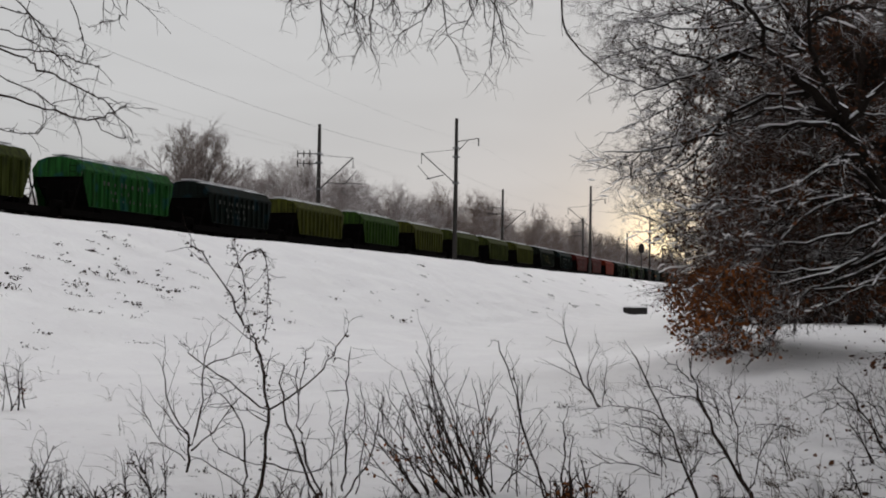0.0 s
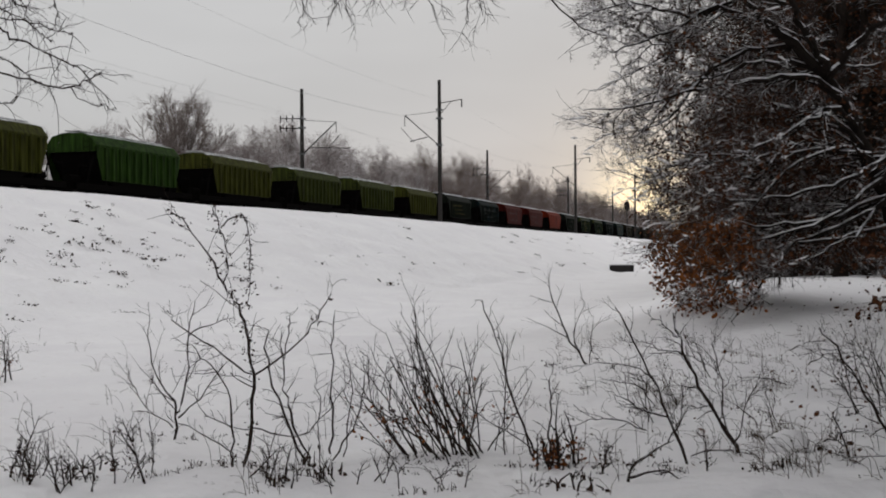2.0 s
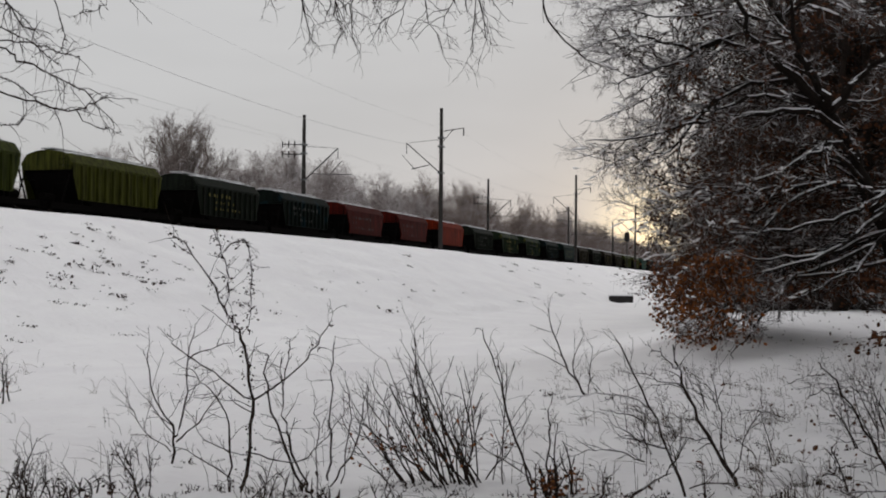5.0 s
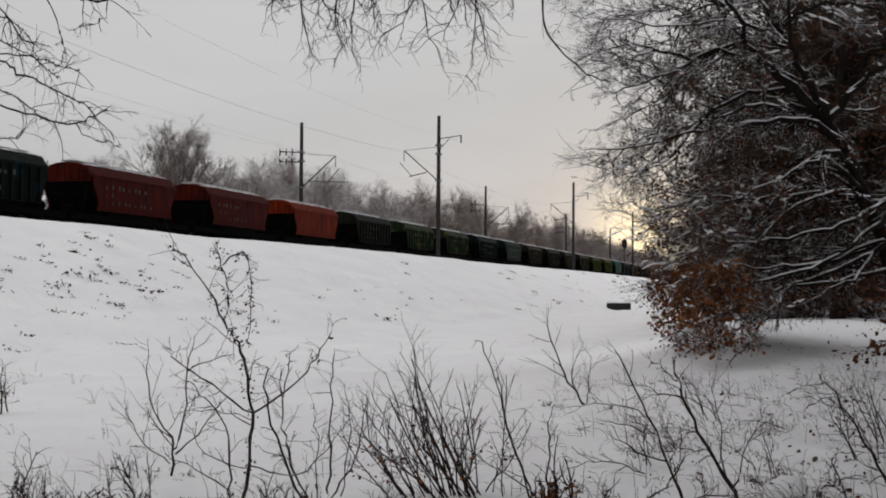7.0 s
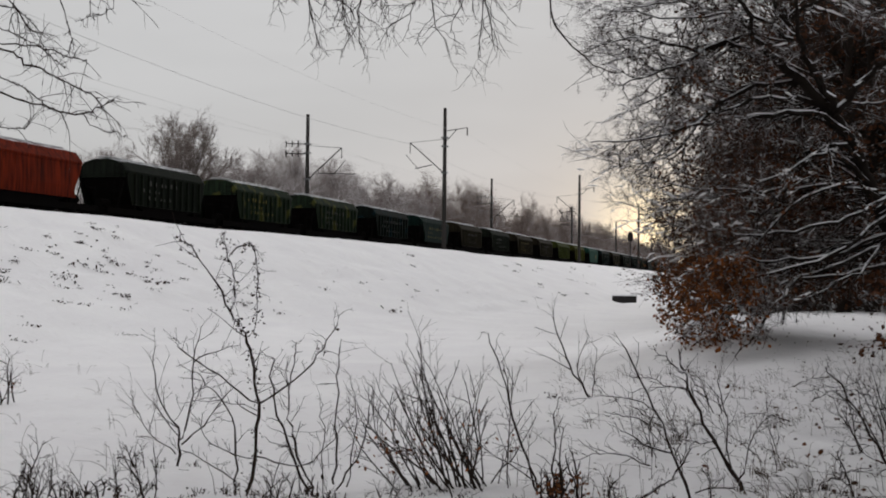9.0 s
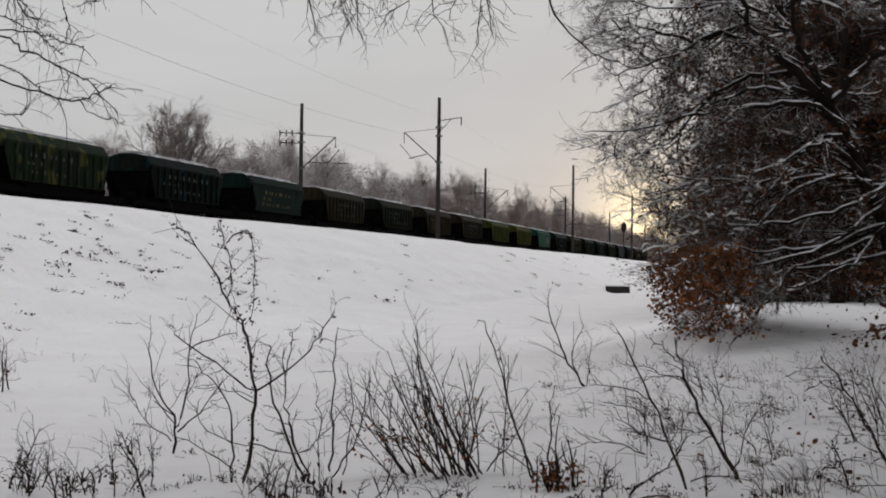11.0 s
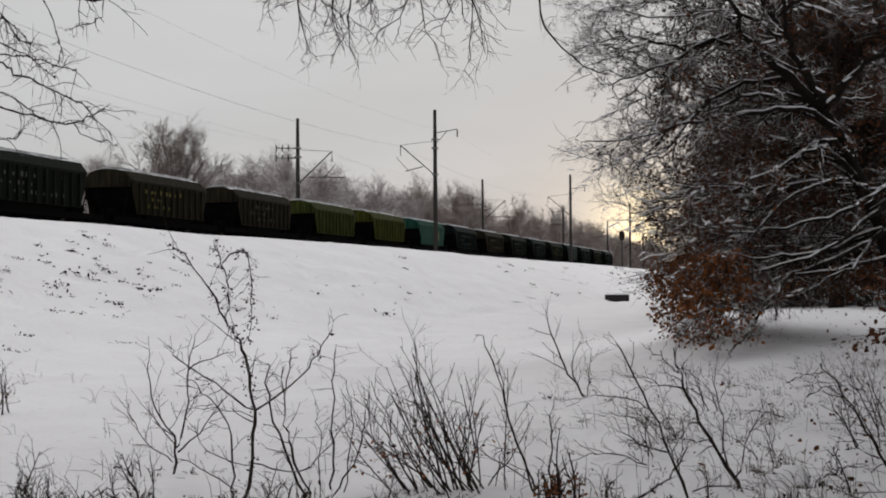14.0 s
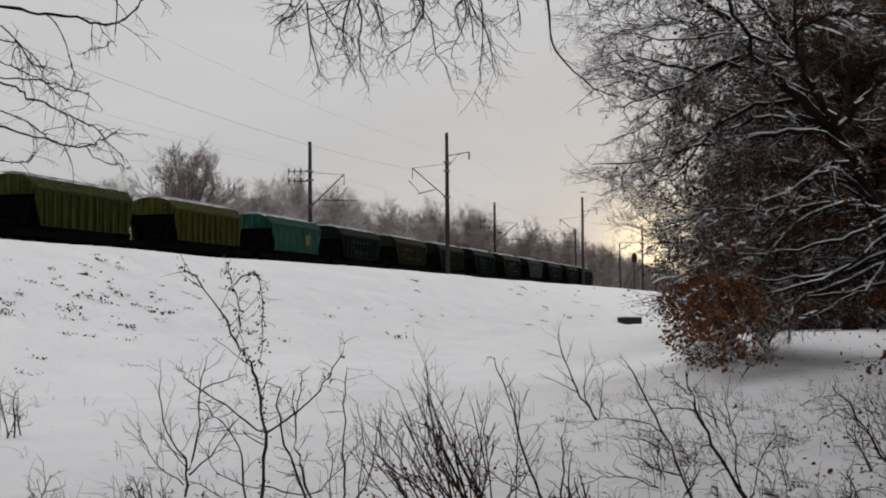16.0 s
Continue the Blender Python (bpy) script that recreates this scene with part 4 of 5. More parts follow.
def build_dark_wood():
    rng = random.Random(91)
    kinds = [build_tree("woodland_tree", 20, 40, 15.0 + k, 60 + k, 24, WOOD_SPEC, 4.2, 0.8, 0.8, 0.2, BARK_WOOD, "dark bare woodland tree dusted with snow", "trees of the wood", (0.3, 0.17, 1)) for k in range(3)]
    used = set()
    for y in (36, 40, 45, 51, 58, 66, 75, 86, 98, 112, 130):
        x = edge = 0.215 * y + 2.6 + 0.7 * (1 - smooth(50, 80, y)) + rng.uniform(0, 1.2)
        while x < 0.46 * y + 8:
            plant(kinds, used, rng.randrange(3), x + rng.uniform(-0.8, 0.8), y + rng.uniform(-2, 2), rng, rng.uniform(0.9, 1.15), rng.uniform(0.85, 1.1) * min(1.2, 0.62 + 0.09 * (x - edge) + 0.004 * y))
            x += (1.5 if x < edge + 4 else 2.1) + 0.010 * y
    # unseen tall trees added beside and behind the camera to shade the near snow
    tall = [build_tree("woodland_tree", 5.6, 8.0, 15.0, 71, 22, WOOD_SPEC, 4.4, 6.3, 0.52, 0.17, BARK_WOOD, "unseen tall bare tree added to shade the snow", "trees of the wood")]
    used = {0}
    for x, y in ((7.6, 5.0), (6.4, 1.0), (4.0, -2.5), (1.0, -4.5), (-3.0, -5.5), (9.0, 10.0), (6.4, 12.0), (10.0, 3.0), (8.5, -3.0), (-8.0, -6.0), (11.5, 7.0), (3.2, 2.5), (9.5, 14.5), (5.5, 10.5), (7.1, 14.0), (7.8, 16.0), (8.6, 17.5), (3.6, 5.2), (10.5, 12.0), (6.9, 9.0), (8.2, 12.4), (9.6, 16.6), (5.0, 6.6), (11.2, 15.0)):
        plant(tall, used, 0, x, y, rng, 1.0, 1.0)


build_dark_wood()


# ---- boughs that hang into view from trees beside the camera ----
SIDE_SPEC = [
    dict(segs=8, wander=0.10, lift=-0.01, sides=6, taper=0.2),
    dict(n=8, ratio=0.30, angle=0.8, wander=0.18, lift=-0.03, segs=5, sides=4, thin=0.42, rmin=0.004, taper=0.35, **{"from": 0.4}),
    dict(n=4, ratio=0.4, angle=0.8, wander=0.22, lift=-0.02, segs=3, sides=3, thin=0.55, rmin=0.003, taper=0.5),
]


def bough_tree(name, x, y, height, r, boughs, seed, spec, label):
    rng = random.Random(seed)
    e = new(name)
    e.matrix_basis = on_ground(x, y, 0.1)
    tagged(e, label, "tree")
    V, F = [], []
    pts = [Vector((rng.gauss(0, 0.03), rng.gauss(0, 0.03), height * i / 7)) for i in range(8)]
    tube(V, F, pts, [r * (1 - 0.75 * i / 7) for i in range(8)], 10)
    part("trunk", mesh_of("trunk", V, F, BARK_THIN, True), e)
    for z, d, length, rad in boughs:
        V, F = [], []
        q, i = along(pts, z, height)
        grow(V, F, rng, q, Vector(d).normalized(), length, rad, spec, 0)
        part("limb", mesh_of("limb", V, F, BARK_THIN), e)
    return e


bough_tree("birch_tree", 4.4, 7.6, 9.0, 0.12, [(5.5, (0.5, -0.6, 0.4), 2.6, 0.03), (6.6, (0.2, 0.7, 0.6), 2.2, 0.025), (4.6, (0.1, 0.9, 0.5), 2.0, 0.025)], 31, SIDE_SPEC, "slim birch with drooping bare twigs")


def hang_birch():
    """The birch's long limb over the camera, with the twigs that hang from it."""
    rng = random.Random(33)
    tree = next(o for o in scene.objects if o.name.startswith("birch_tree"))
    guide = curve_through([(0.0, 3.4), (-1.2, 3.85), (-2.8, 3.95), (-4.2, 3.85), (-5.4, 3.7)], rng, 0.01)
    V, F = [], []
    tube(V, F, guide, [0.04 * (1 - 0.75 * i / (len(guide) - 1)) for i in range(len(guide))], 6, cap=False)
    spec = [
        dict(segs=7, wander=0.46, lift=-0.12, sides=4, taper=0.4),
        dict(n=7, ratio=0.42, angle=0.75, wander=0.42, lift=-0.08, segs=5, sides=3, thin=0.6, rmin=0.003, taper=0.5, **{"from": 0.2}),
        dict(n=4, ratio=0.45, angle=0.8, wander=0.35, lift=-0.03, segs=3, sides=3, thin=0.65, rmin=0.0023, taper=0.6),
    ]
    for count, lo, hi, length in ((8, -5.1, -4.7, 0.44), (3, -5.35, -5.05, 0.32), (11, -4.75, -4.2, 0.46), (10, -4.3, -3.8, 0.44), (5, -3.8, -3.4, 0.34)):
        for _ in range(count):
            x = rng.uniform(lo, hi)
            q = min(guide, key=lambda g: abs(g.x - x)) + Vector((rng.uniform(-0.05, 0.05), rng.uniform(-0.5, 0.5), rng.uniform(-0.12, 0.02)))
            d = Vector((rng.gauss(0.0, 0.5), rng.gauss(0, 0.3), -1)).normalized()
            grow(V, F, rng, q, d, length * rng.uniform(0.5, 1.6), 0.006, spec)
    part("limb", mesh_of("limb", V, F, BARK_THIN), tree)
    # one long twig that droops in a bow
    V, F = [], []
    bow = curve_through([(-3.75, 3.9), (-3.72, 3.5), (-3.68, 3.28), (-3.45, 3.05), (-3.3, 3.0)], rng, 0.004)
    grow(V, F, rng, bow[0], Vector((0, 0, -1)), 1.0, 0.008, [dict(sides=5, taper=0.4), dict(n=6, ratio=0.2, angle=0.7, wander=0.25, segs=3, sides=3, thin=0.5, rmin=0.0025, taper=0.5)], 0, None, bow)
    part("limb", mesh_of("limb", V, F, BARK_THIN), tree)


def build_left_tree():
    """A young tree whose thin boughs reach into view."""
    rng = random.Random(37)
    e = new("young_tree")
    e.matrix_basis = on_ground(-4.6, 9.0, -0.02)
    tagged(e, "young bare tree with thin dark crooked branches", "tree")
    V, F = [], []
    pts = [Vector((rng.gauss(0, 0.03), rng.gauss(0, 0.03), 6.5 * i / 7 - 0.1)) for i in range(8)]
    tube(V, F, pts, [0.09 * (1 - 0.75 * i / 7) for i in range(8)], 10)
    part("trunk", mesh_of("trunk", V, F, BARK_THIN, True), e)
    twigs = [dict(sides=6, taper=0.35), dict(n=9, ratio=0.12, angle=0.95, wander=0.3, lift=-0.16, segs=5, sides=4, thin=0.45, rmin=0.0032, taper=0.5, **{"from": 0.55}),
             dict(n=2, ratio=0.5, angle=0.8, wander=0.3, segs=3, sides=3, thin=0.6, rmin=0.003, taper=0.6)]
    for r, bends in (
        (0.020, [(0.0, 2.75), (0.8, 2.98), (1.53, 2.88), (1.81, 2.80), (2.05, 2.74), (2.21, 2.78), (2.33, 2.85)]),
        (0.008, [(2.1, 2.74), (2.25, 2.63), (2.43, 2.60)]),
        (0.020, [(0.0, 3.0), (0.9, 3.3), (1.53, 3.2), (1.69, 3.1), (1.91, 3.01), (2.09, 2.92), (2.23, 2.86)]),
        (0.015, [(0.0, 3.1), (1.0, 3.3), (1.54, 3.23), (1.78, 3.22), (1.99, 3.16), (2.13, 3.11)]),
        (0.028, [(0.0, 3.4), (0.9, 3.75), (1.53, 3.74), (1.81, 3.70), (2.05, 3.66), (2.29, 3.62), (2.47, 3.74), (2.55, 3.95)]),
        (0.010, [(1.83, 3.68), (1.95, 3.52), (2.01, 3.32), (1.99, 3.16)]),
        (0.009, [(2.35, 3.9), (2.31, 3.56), (2.23, 3.45), (2.05, 3.40)]),
        (0.012, [(0.0, 3.3), (1.0, 3.55), (1.53, 3.5), (1.66, 3.46), (1.8, 3.31)]),
        (0.012, [(0.0, 2.5), (0.9, 2.75), (1.6, 2.62), (1.75, 2.68)]),
        (0.013, [(0.0, 3.35), (0.9, 3.55), (1.47, 3.36), (1.65, 3.29), (1.8, 3.2), (1.98, 3.06)]),
        (0.012, [(0.0, 2.9), (1.0, 3.1), (1.5, 3.02), (1.7, 2.9), (1.88, 2.77)]),
        (0.014, [(0.0, 3.7), (0.9, 3.95), (1.5, 3.62), (1.68, 3.4), (1.84, 3.28)]),
        (0.02, [(0.0, 4.4), (-0.5, 5.2), (-0.9, 5.7)]), (0.02, [(0.0, 4.0), (-0.6, 4.5), (-1.3, 4.9)]), (0.02, [(0.0, 4.8), (0.4, 5.4), (0.9, 5.9)])):
        V, F = [], []
        guide = curve_through(bends, rng, 0.008)
        length = sum((b - a).length for a, b in zip(guide, guide[1:]))
        grow(V, F, rng, guide[0], Vector((1, 0, 0)), length, r * 0.54, twigs, 0, None, guide)
        for a, b in zip(guide[len(guide) // 2:], guide[len(guide) // 2 + 1:]):
            for k in range(3):
                if (b - a).length < 0.05 and k:
                    continue
                q = a.lerp(b, (k + rng.random()) / 3)
                n = Vector((rng.gauss(0, 0.5), rng.gauss(0, 0.5), rng.choice((-1, 1, 1)))).normalized()
                tube(V, F, [q, q + n * 0.008, q + n * 0.015], [0.0035, 0.0052, 0.0025], 5)
        part("limb", mesh_of("limb", V, F, BARK_THIN), e)


# ---- shrubs, saplings and dry weeds in the snow ----
TWIG_SPEC = [
    dict(segs=7, wander=0.14, lift=0.03, sides=5, taper=0.3),
    dict(n=7, ratio=0.36, angle=0.8, wander=0.2, lift=0.04, segs=4, sides=4, thin=0.5, rmin=0.0034, taper=0.45, **{"from": 0.25}),
    dict(n=3, ratio=0.42, angle=0.75, wander=0.22, lift=0.03, segs=3, sides=3, thin=0.6, rmin=0.0026, taper=0.6),
]
WAND_SPEC = [
    dict(segs=8, wander=0.17, lift=0.085, sides=4, taper=0.4),
    dict(n=6, ratio=0.27, angle=0.65, wander=0.25, lift=0.06, segs=3, sides=3, thin=0.62, rmin=0.0036, taper=0.6, **{"from": 0.2}),
    dict(n=2, ratio=0.36, angle=0.7, wander=0.2, lift=0.05, segs=2, sides=3, thin=0.7, rmin=0.003, taper=0.6),
]
BARE_SPEC = [
    dict(segs=7, wander=0.1, sides=5, taper=0.35),
    dict(n=11, ratio=0.17, angle=1.0, wander=0.3, lift=0.02, segs=4, sides=3, thin=0.45, rmin=0.0027, taper=0.5, **{"from": 0.2}),
    dict(n=2, ratio=0.4, angle=0.8, wander=0.3, segs=2, sides=3, thin=0.7, rmin=0.0022, taper=0.6),
]


hang_birch()
build_left_tree()


def build_bent_shrub(name, x, y, stems, seed, label, jitter=0.011, beads=()):
    """stems: radius, twigs on it, bends as (x, z) above the foot."""
    rng = random.Random(seed)
    e = new(name)
    e.matrix_basis = on_ground(x, y)
    tagged(e, label, "shrub", "shrubs in the snow")
    heads = []
    for k, (r, spec, bends) in enumerate(stems):
        V, F = [], []
        guide = curve_through(bends, rng, jitter)
        length = sum((b - a).length for a, b in zip(guide, guide[1:]))
        grow(V, F, rng, guide[0], Vector((0, 0, 1)), length, r * 0.98, spec, 0, None, guide)
        part("stem", mesh_of("stem", V, F, BARK_THIN), e)
        if k in beads:
            for a, b in zip(guide[2:], guide[3:]):
                for _ in range(rng.randint(0, 2)):
                    q = a.lerp(b, rng.random())
                    heads += [q + Vector((rng.gauss(0, 0.006), 0, 0.005 * i)) for i in range(3)]
    if heads:
        V, F = [], []
        leaf_quads(V, F, rng, heads, 0.028, 2)
        tagged(part("foliage", mesh_of("foliage", V, F, LEAF_DARK), e, "small dark withered seed clusters"), kind="stuff")
    return e


def build_shrub(name, x, y, stems, seed, spec, label, leaf=None):
    """stems: how many, height, spread, radius, lean (x, y)"""
    count, height, spread, r, lean = stems
    rng = random.Random(seed)
    e = new(name)
    e.matrix_basis = on_ground(x, y)
    tagged(e, label, "shrub", "shrubs in the snow")
    tips = []
    for k in range(count):
        V, F = [], []
        a = rng.uniform(0, 2 * math.pi)
        out = rng.random() ** 0.7 * spread
        d = Vector((math.cos(a) * out + lean[0], math.sin(a) * out * 0.7 + lean[1], 1)).normalized()
        foot = Vector((rng.gauss(0, 0.07) * count ** 0.3, rng.gauss(0, 0.07) * count ** 0.3, 0))
        grow(V, F, rng, foot, d, height * rng.uniform(0.45, 1.08), r * rng.uniform(0.6, 1.1), spec, 0, tips)
        part("stem", mesh_of("stem", V, F, BARK_THIN), e)
    if leaf:
        V, F = [], []
        low = [t for t in tips if t.z < height * 0.5 and rng.random() < leaf]
        leaf_quads(V, F, rng, low, 0.045, 1)
        if V:
            tagged(part("foliage", mesh_of("foliage", V, F, LEAF_ORANGE), e, "few withered brown leaves"), kind="stuff")
    return e


SAP = [dict(sides=6, taper=0.25), dict(n=16, ratio=0.13, angle=1.0, wander=0.2, lift=0.03, segs=3, sides=3, thin=0.4, rmin=0.003, taper=0.5)]
build_bent_shrub("sapling", -1.40, 9.6, [
    (0.016, SAP, [(0.0, 0.0), (0.08, 0.37), (0.105, 0.72), (0.04, 1.06), (-0.02, 1.29), (-0.11, 1.40), (-0.30, 1.72), (-0.51, 2.0)]),
    (0.008, BARE_SPEC, [(-0.11, 1.40), (-0.10, 1.65), (-0.15, 1.82), (-0.2, 1.97)]),
    (0.007, BARE_SPEC, [(-0.14, 1.84), (-0.03, 1.93), (0.06, 1.86), (0.085, 1.55), (0.05, 1.24)]),
    (0.009, BARE_SPEC, [(0.105, 0.72), (-0.2, 0.93), (-0.46, 1.1), (-0.55, 1.22)]),
    (0.009, BARE_SPEC, [(0.105, 0.72), (0.46, 0.97), (0.60, 1.2), (0.73, 1.42)]),
    (0.005, BARE_SPEC, [(0.105, 0.68), (-0.2, 0.74), (-0.5, 0.72)]),
    (0.007, BARE_SPEC, [(0.09, 0.32), (0.4, 0.27), (0.6, 0.39), (0.82, 0.68)]),
    (0.006, BARE_SPEC, [(0.085, 0.31), (-0.25, 0.42), (-0.42, 0.68)]),
    (0.010, BARE_SPEC, [(-0.07, 0.0), (-0.06, 0.22), (-0.11, 0.62), (-0.27, 0.83), (-0.36, 0.95)]),
    (0.008, BARE_SPEC, [(-0.05, 0.1), (-0.22, 0.24), (-0.55, 0.42)]),
], 3, "tall thin bare sapling with bent twigs in the snow", 0.011, (0, 1, 2, 4))
build_bent_shrub("bare_shrub", -0.94, 9.8, [
    (0.012, BARE_SPEC, [(0.0, 0.0), (-0.15, 0.42), (-0.28, 0.85), (-0.29, 1.08)]),
    (0.011, BARE_SPEC, [(0.05, 0.02), (-0.1, 0.42), (-0.16, 0.68), (-0.17, 1.05)]),
    (0.006, BARE_SPEC, [(-0.15, 0.8), (-0.11, 1.1), (-0.1, 1.2)]),
    (0.010, BARE_SPEC, [(0.2, 0.1), (0.23, 0.45), (0.21, 0.93), (0.24, 1.22)]),
    (0.006, BARE_SPEC, [(0.1, 0.05), (0.12, 0.45), (0.08, 0.78)]),
    (0.008, BARE_SPEC, [(0.22, 0.05), (0.42, 0.4), (0.45, 0.65), (0.48, 0.88)]),
    (0.006, BARE_SPEC, [(0.3, 0.1), (0.36, 0.6), (0.32, 0.95)]),
], 9, "bare shrub with dark straight rods in the snow")
build_bent_shrub("bare_shrub", -2.27, 11.4, [
    (0.014, TWIG_SPEC, [(0.0, 0.0), (0.02, 0.32), (-0.15, 0.62), (-0.22, 1.02)]),
    (0.010, TWIG_SPEC, [(0.02, 0.25), (0.12, 0.55), (0.16, 1.0), (0.2, 1.28)]),
    (0.009, TWIG_SPEC, [(0.03, 0.2), (0.3, 0.48), (0.42, 0.66)]),
    (0.007, TWIG_SPEC, [(0.0, 0.15), (-0.3, 0.4), (-0.42, 0.7)]),
    (0.007, BARE_SPEC, [(0.15, 0.98), (0.4, 1.08), (0.55, 1.12)]),
], 4, "bare shrub with fine twigs in the snow")
build_shrub("bare_shrub", -2.50, 11.2, (3, 0.5, 0.7, 0.010, (-0.2, 0)), 6, TWIG_SPEC, "low bare shrub with fine twigs in the snow")
build_shrub("bare_shrub", -0.08, 10.2, (13, 1.0, 0.55, 0.0085, (-1.0, 0)), 12, WAND_SPEC, "dense bare shrub with reddish rods and brown leaves", 0.3)
build_shrub("bare_shrub", 0.30, 10.1, (17, 1.22, 0.35, 0.0088, (-0.5, 0)), 13, WAND_SPEC, "dense bare shrub with dark leaning rods", 0.12)
build_shrub("bare_shrub", 0.42, 10.4, (8, 0.95, 0.5, 0.0085, (0.12, 0)), 25, WAND_SPEC, "bare shrub with dark thin rods", 0.1)
build_bent_shrub("bare_shrub", 0.86, 10.0, [
    (0.011, BARE_SPEC, [(0.0, 0.0), (-0.16, 0.4), (-0.28, 0.85), (-0.42, 1.28)]),
    (0.009, BARE_SPEC, [(-0.02, 0.05), (-0.18, 0.5), (-0.3, 1.0)]),
    (0.010, BARE_SPEC, [(0.1, 0.0), (0.11, 0.3), (0.1, 0.6), (0.14, 0.78)]),
    (0.009, BARE_SPEC, [(0.14, 0.0), (0.15, 0.3), (0.17, 0.55)]),
    (0.006, BARE_SPEC, [(0.02, 0.1), (-0.35, 0.3), (-0.5, 0.45)]),
], 14, "bare shrub with upright brown rods")
build_shrub("bare_shrub", 0.95, 9.75, (11, 0.42, 0.4, 0.014, (0.0, 0)), 26, WAND_SPEC, "stubby shrub with withered brown base", 0.5)
build_bent_shrub("bare_shrub", 2.32, 18.6, [
    (0.018, TWIG_SPEC, [(0.0, 0.0), (-0.3, 0.5), (-0.5, 1.0), (-0.56, 1.25)]),
    (0.012, TWIG_SPEC, [(0.0, 0.02), (-0.2, 0.45), (-0.02, 0.95)]),
    (0.010, TWIG_SPEC, [(0.03, 0.0), (0.05, 0.4), (0.1, 0.75)]),
], 15, "bare shrub at the edge of the wood")
build_bent_shrub("sapling", 2.44, 9.9, [
    (0.018, BARE_SPEC, [(0.0, 0.0), (-0.25, 0.42), (-0.45, 0.82), (-0.52, 1.12)]),
    (0.007, BARE_SPEC, [(-0.47, 0.93), (-0.6, 1.04), (-0.74, 1.12)]),
    (0.006, BARE_SPEC, [(-0.45, 0.8), (-0.7, 0.86), (-0.95, 0.92)]),
    (0.008, TWIG_SPEC, [(-0.1, 0.15), (-0.16, 0.6), (-0.22, 0.9)]),
    (0.007, TWIG_SPEC, [(-0.02, 0.1), (0.05, 0.45), (0.2, 0.62)]),
], 16, "slanting bare sapling in the snow")
build_bent_shrub("sapling", 2.0, 9.7, [
    (0.014, BARE_SPEC, [(0.0, 0.0), (-0.15, 0.36), (-0.36, 0.85), (-0.56, 1.22)]),
    (0.010, TWIG_SPEC, [(-0.14, 0.36), (-0.36, 0.44), (-0.56, 0.55)]),
    (0.006, BARE_SPEC, [(-0.1, 0.3), (-0.05, 0.55), (0.0, 0.72)]),
    (0.006, TWIG_SPEC, [(0.0, 0.1), (0.3, 0.12), (0.5, 0.08)]),
], 17, "slanting thin bare sapling in the snow")
build_bent_shrub("sapling", 3.62, 9.7, [
    (0.015, BARE_SPEC, [(0.0, 0.0), (-0.18, 0.36), (-0.38, 0.72), (-0.62, 1.05)]),
    (0.011, TWIG_SPEC, [(0.05, 0.0), (0.0, 0.4), (-0.2, 0.8)]),
    (0.010, TWIG_SPEC, [(0.1, 0.0), (0.15, 0.4), (0.1, 0.9)]),
    (0.009, TWIG_SPEC, [(0.0, 0.0), (0.3, 0.35), (0.5, 0.7)]),
], 19, "slanting bare sapling beside the wood")
build_bent_shrub("bare_shrub", 1.40, 8.9, [
    (0.013, BARE_SPEC, [(0.0, -0.05), (0.03, 0.12), (0.2, 0.25), (0.3, 0.3)]),
    (0.009, BARE_SPEC, [(0.28, 0.29), (0.36, 0.42), (0.42, 0.52)]),
    (0.010, BARE_SPEC, [(0.02, 0.05), (0.25, 0.1), (0.4, 0.0)]),
], 22, "short crooked dark stem arching out of the snow", 0.003)
for i, (x, y, stems) in enumerate([
    (4.3, 12.6, (5, 0.9, 0.5, 0.009, (-0.35, 0))), (3.2, 11.8, (3, 0.7, 0.5, 0.008, (-0.5, 0))), (5.2, 14.5, (4, 0.9, 0.5, 0.009, (-0.3, 0))),
    (2.6, 13.5, (4, 0.55, 0.6, 0.007, (-0.4, 0))), (3.6, 16.0, (4, 0.6, 0.6, 0.008, (-0.3, 0))), (4.1, 10.4, (5, 0.8, 0.5, 0.009, (-0.2, 0))),
    (2.2, 12.0, (3, 0.45, 0.7, 0.007, (-0.5, 0)))]):
    build_shrub("bare_shrub", x, y, stems, 50 + i, TWIG_SPEC, "low bare shrub beside the wood")
for i, (x, y, stems) in enumerate([
    (-2.85, 9.0, (7, 0.5, 0.9, 0.008, (-0.1, 0))), (-2.45, 8.8, (6, 0.42, 1.0, 0.008, (0.2, 0))), (-2.2, 9.1, (5, 0.45, 0.9, 0.007, (-0.2, 0))), (-1.15, 8.9, (6, 0.4, 1.1, 0.008, (0.3, 0))),
    (-0.75, 8.8, (6, 0.35, 1.2, 0.008, (-0.2, 0))), (-0.45, 9.0, (5, 0.4, 1.0, 0.007, (0.3, 0))), (0.1, 8.8, (4, 0.3, 1.2, 0.007, (0.2, 0)))]):
    build_shrub("bare_shrub", x, y, stems, 150 + i, TWIG_SPEC, "low straggling dark weed shrub in the snow")
build_shrub("bare_shrub", -5.9, 17.2, (6, 0.8, 0.6, 0.014, (0.1, 0)), 24, TWIG_SPEC, "dark weedy shrub in the snow", 0.3)


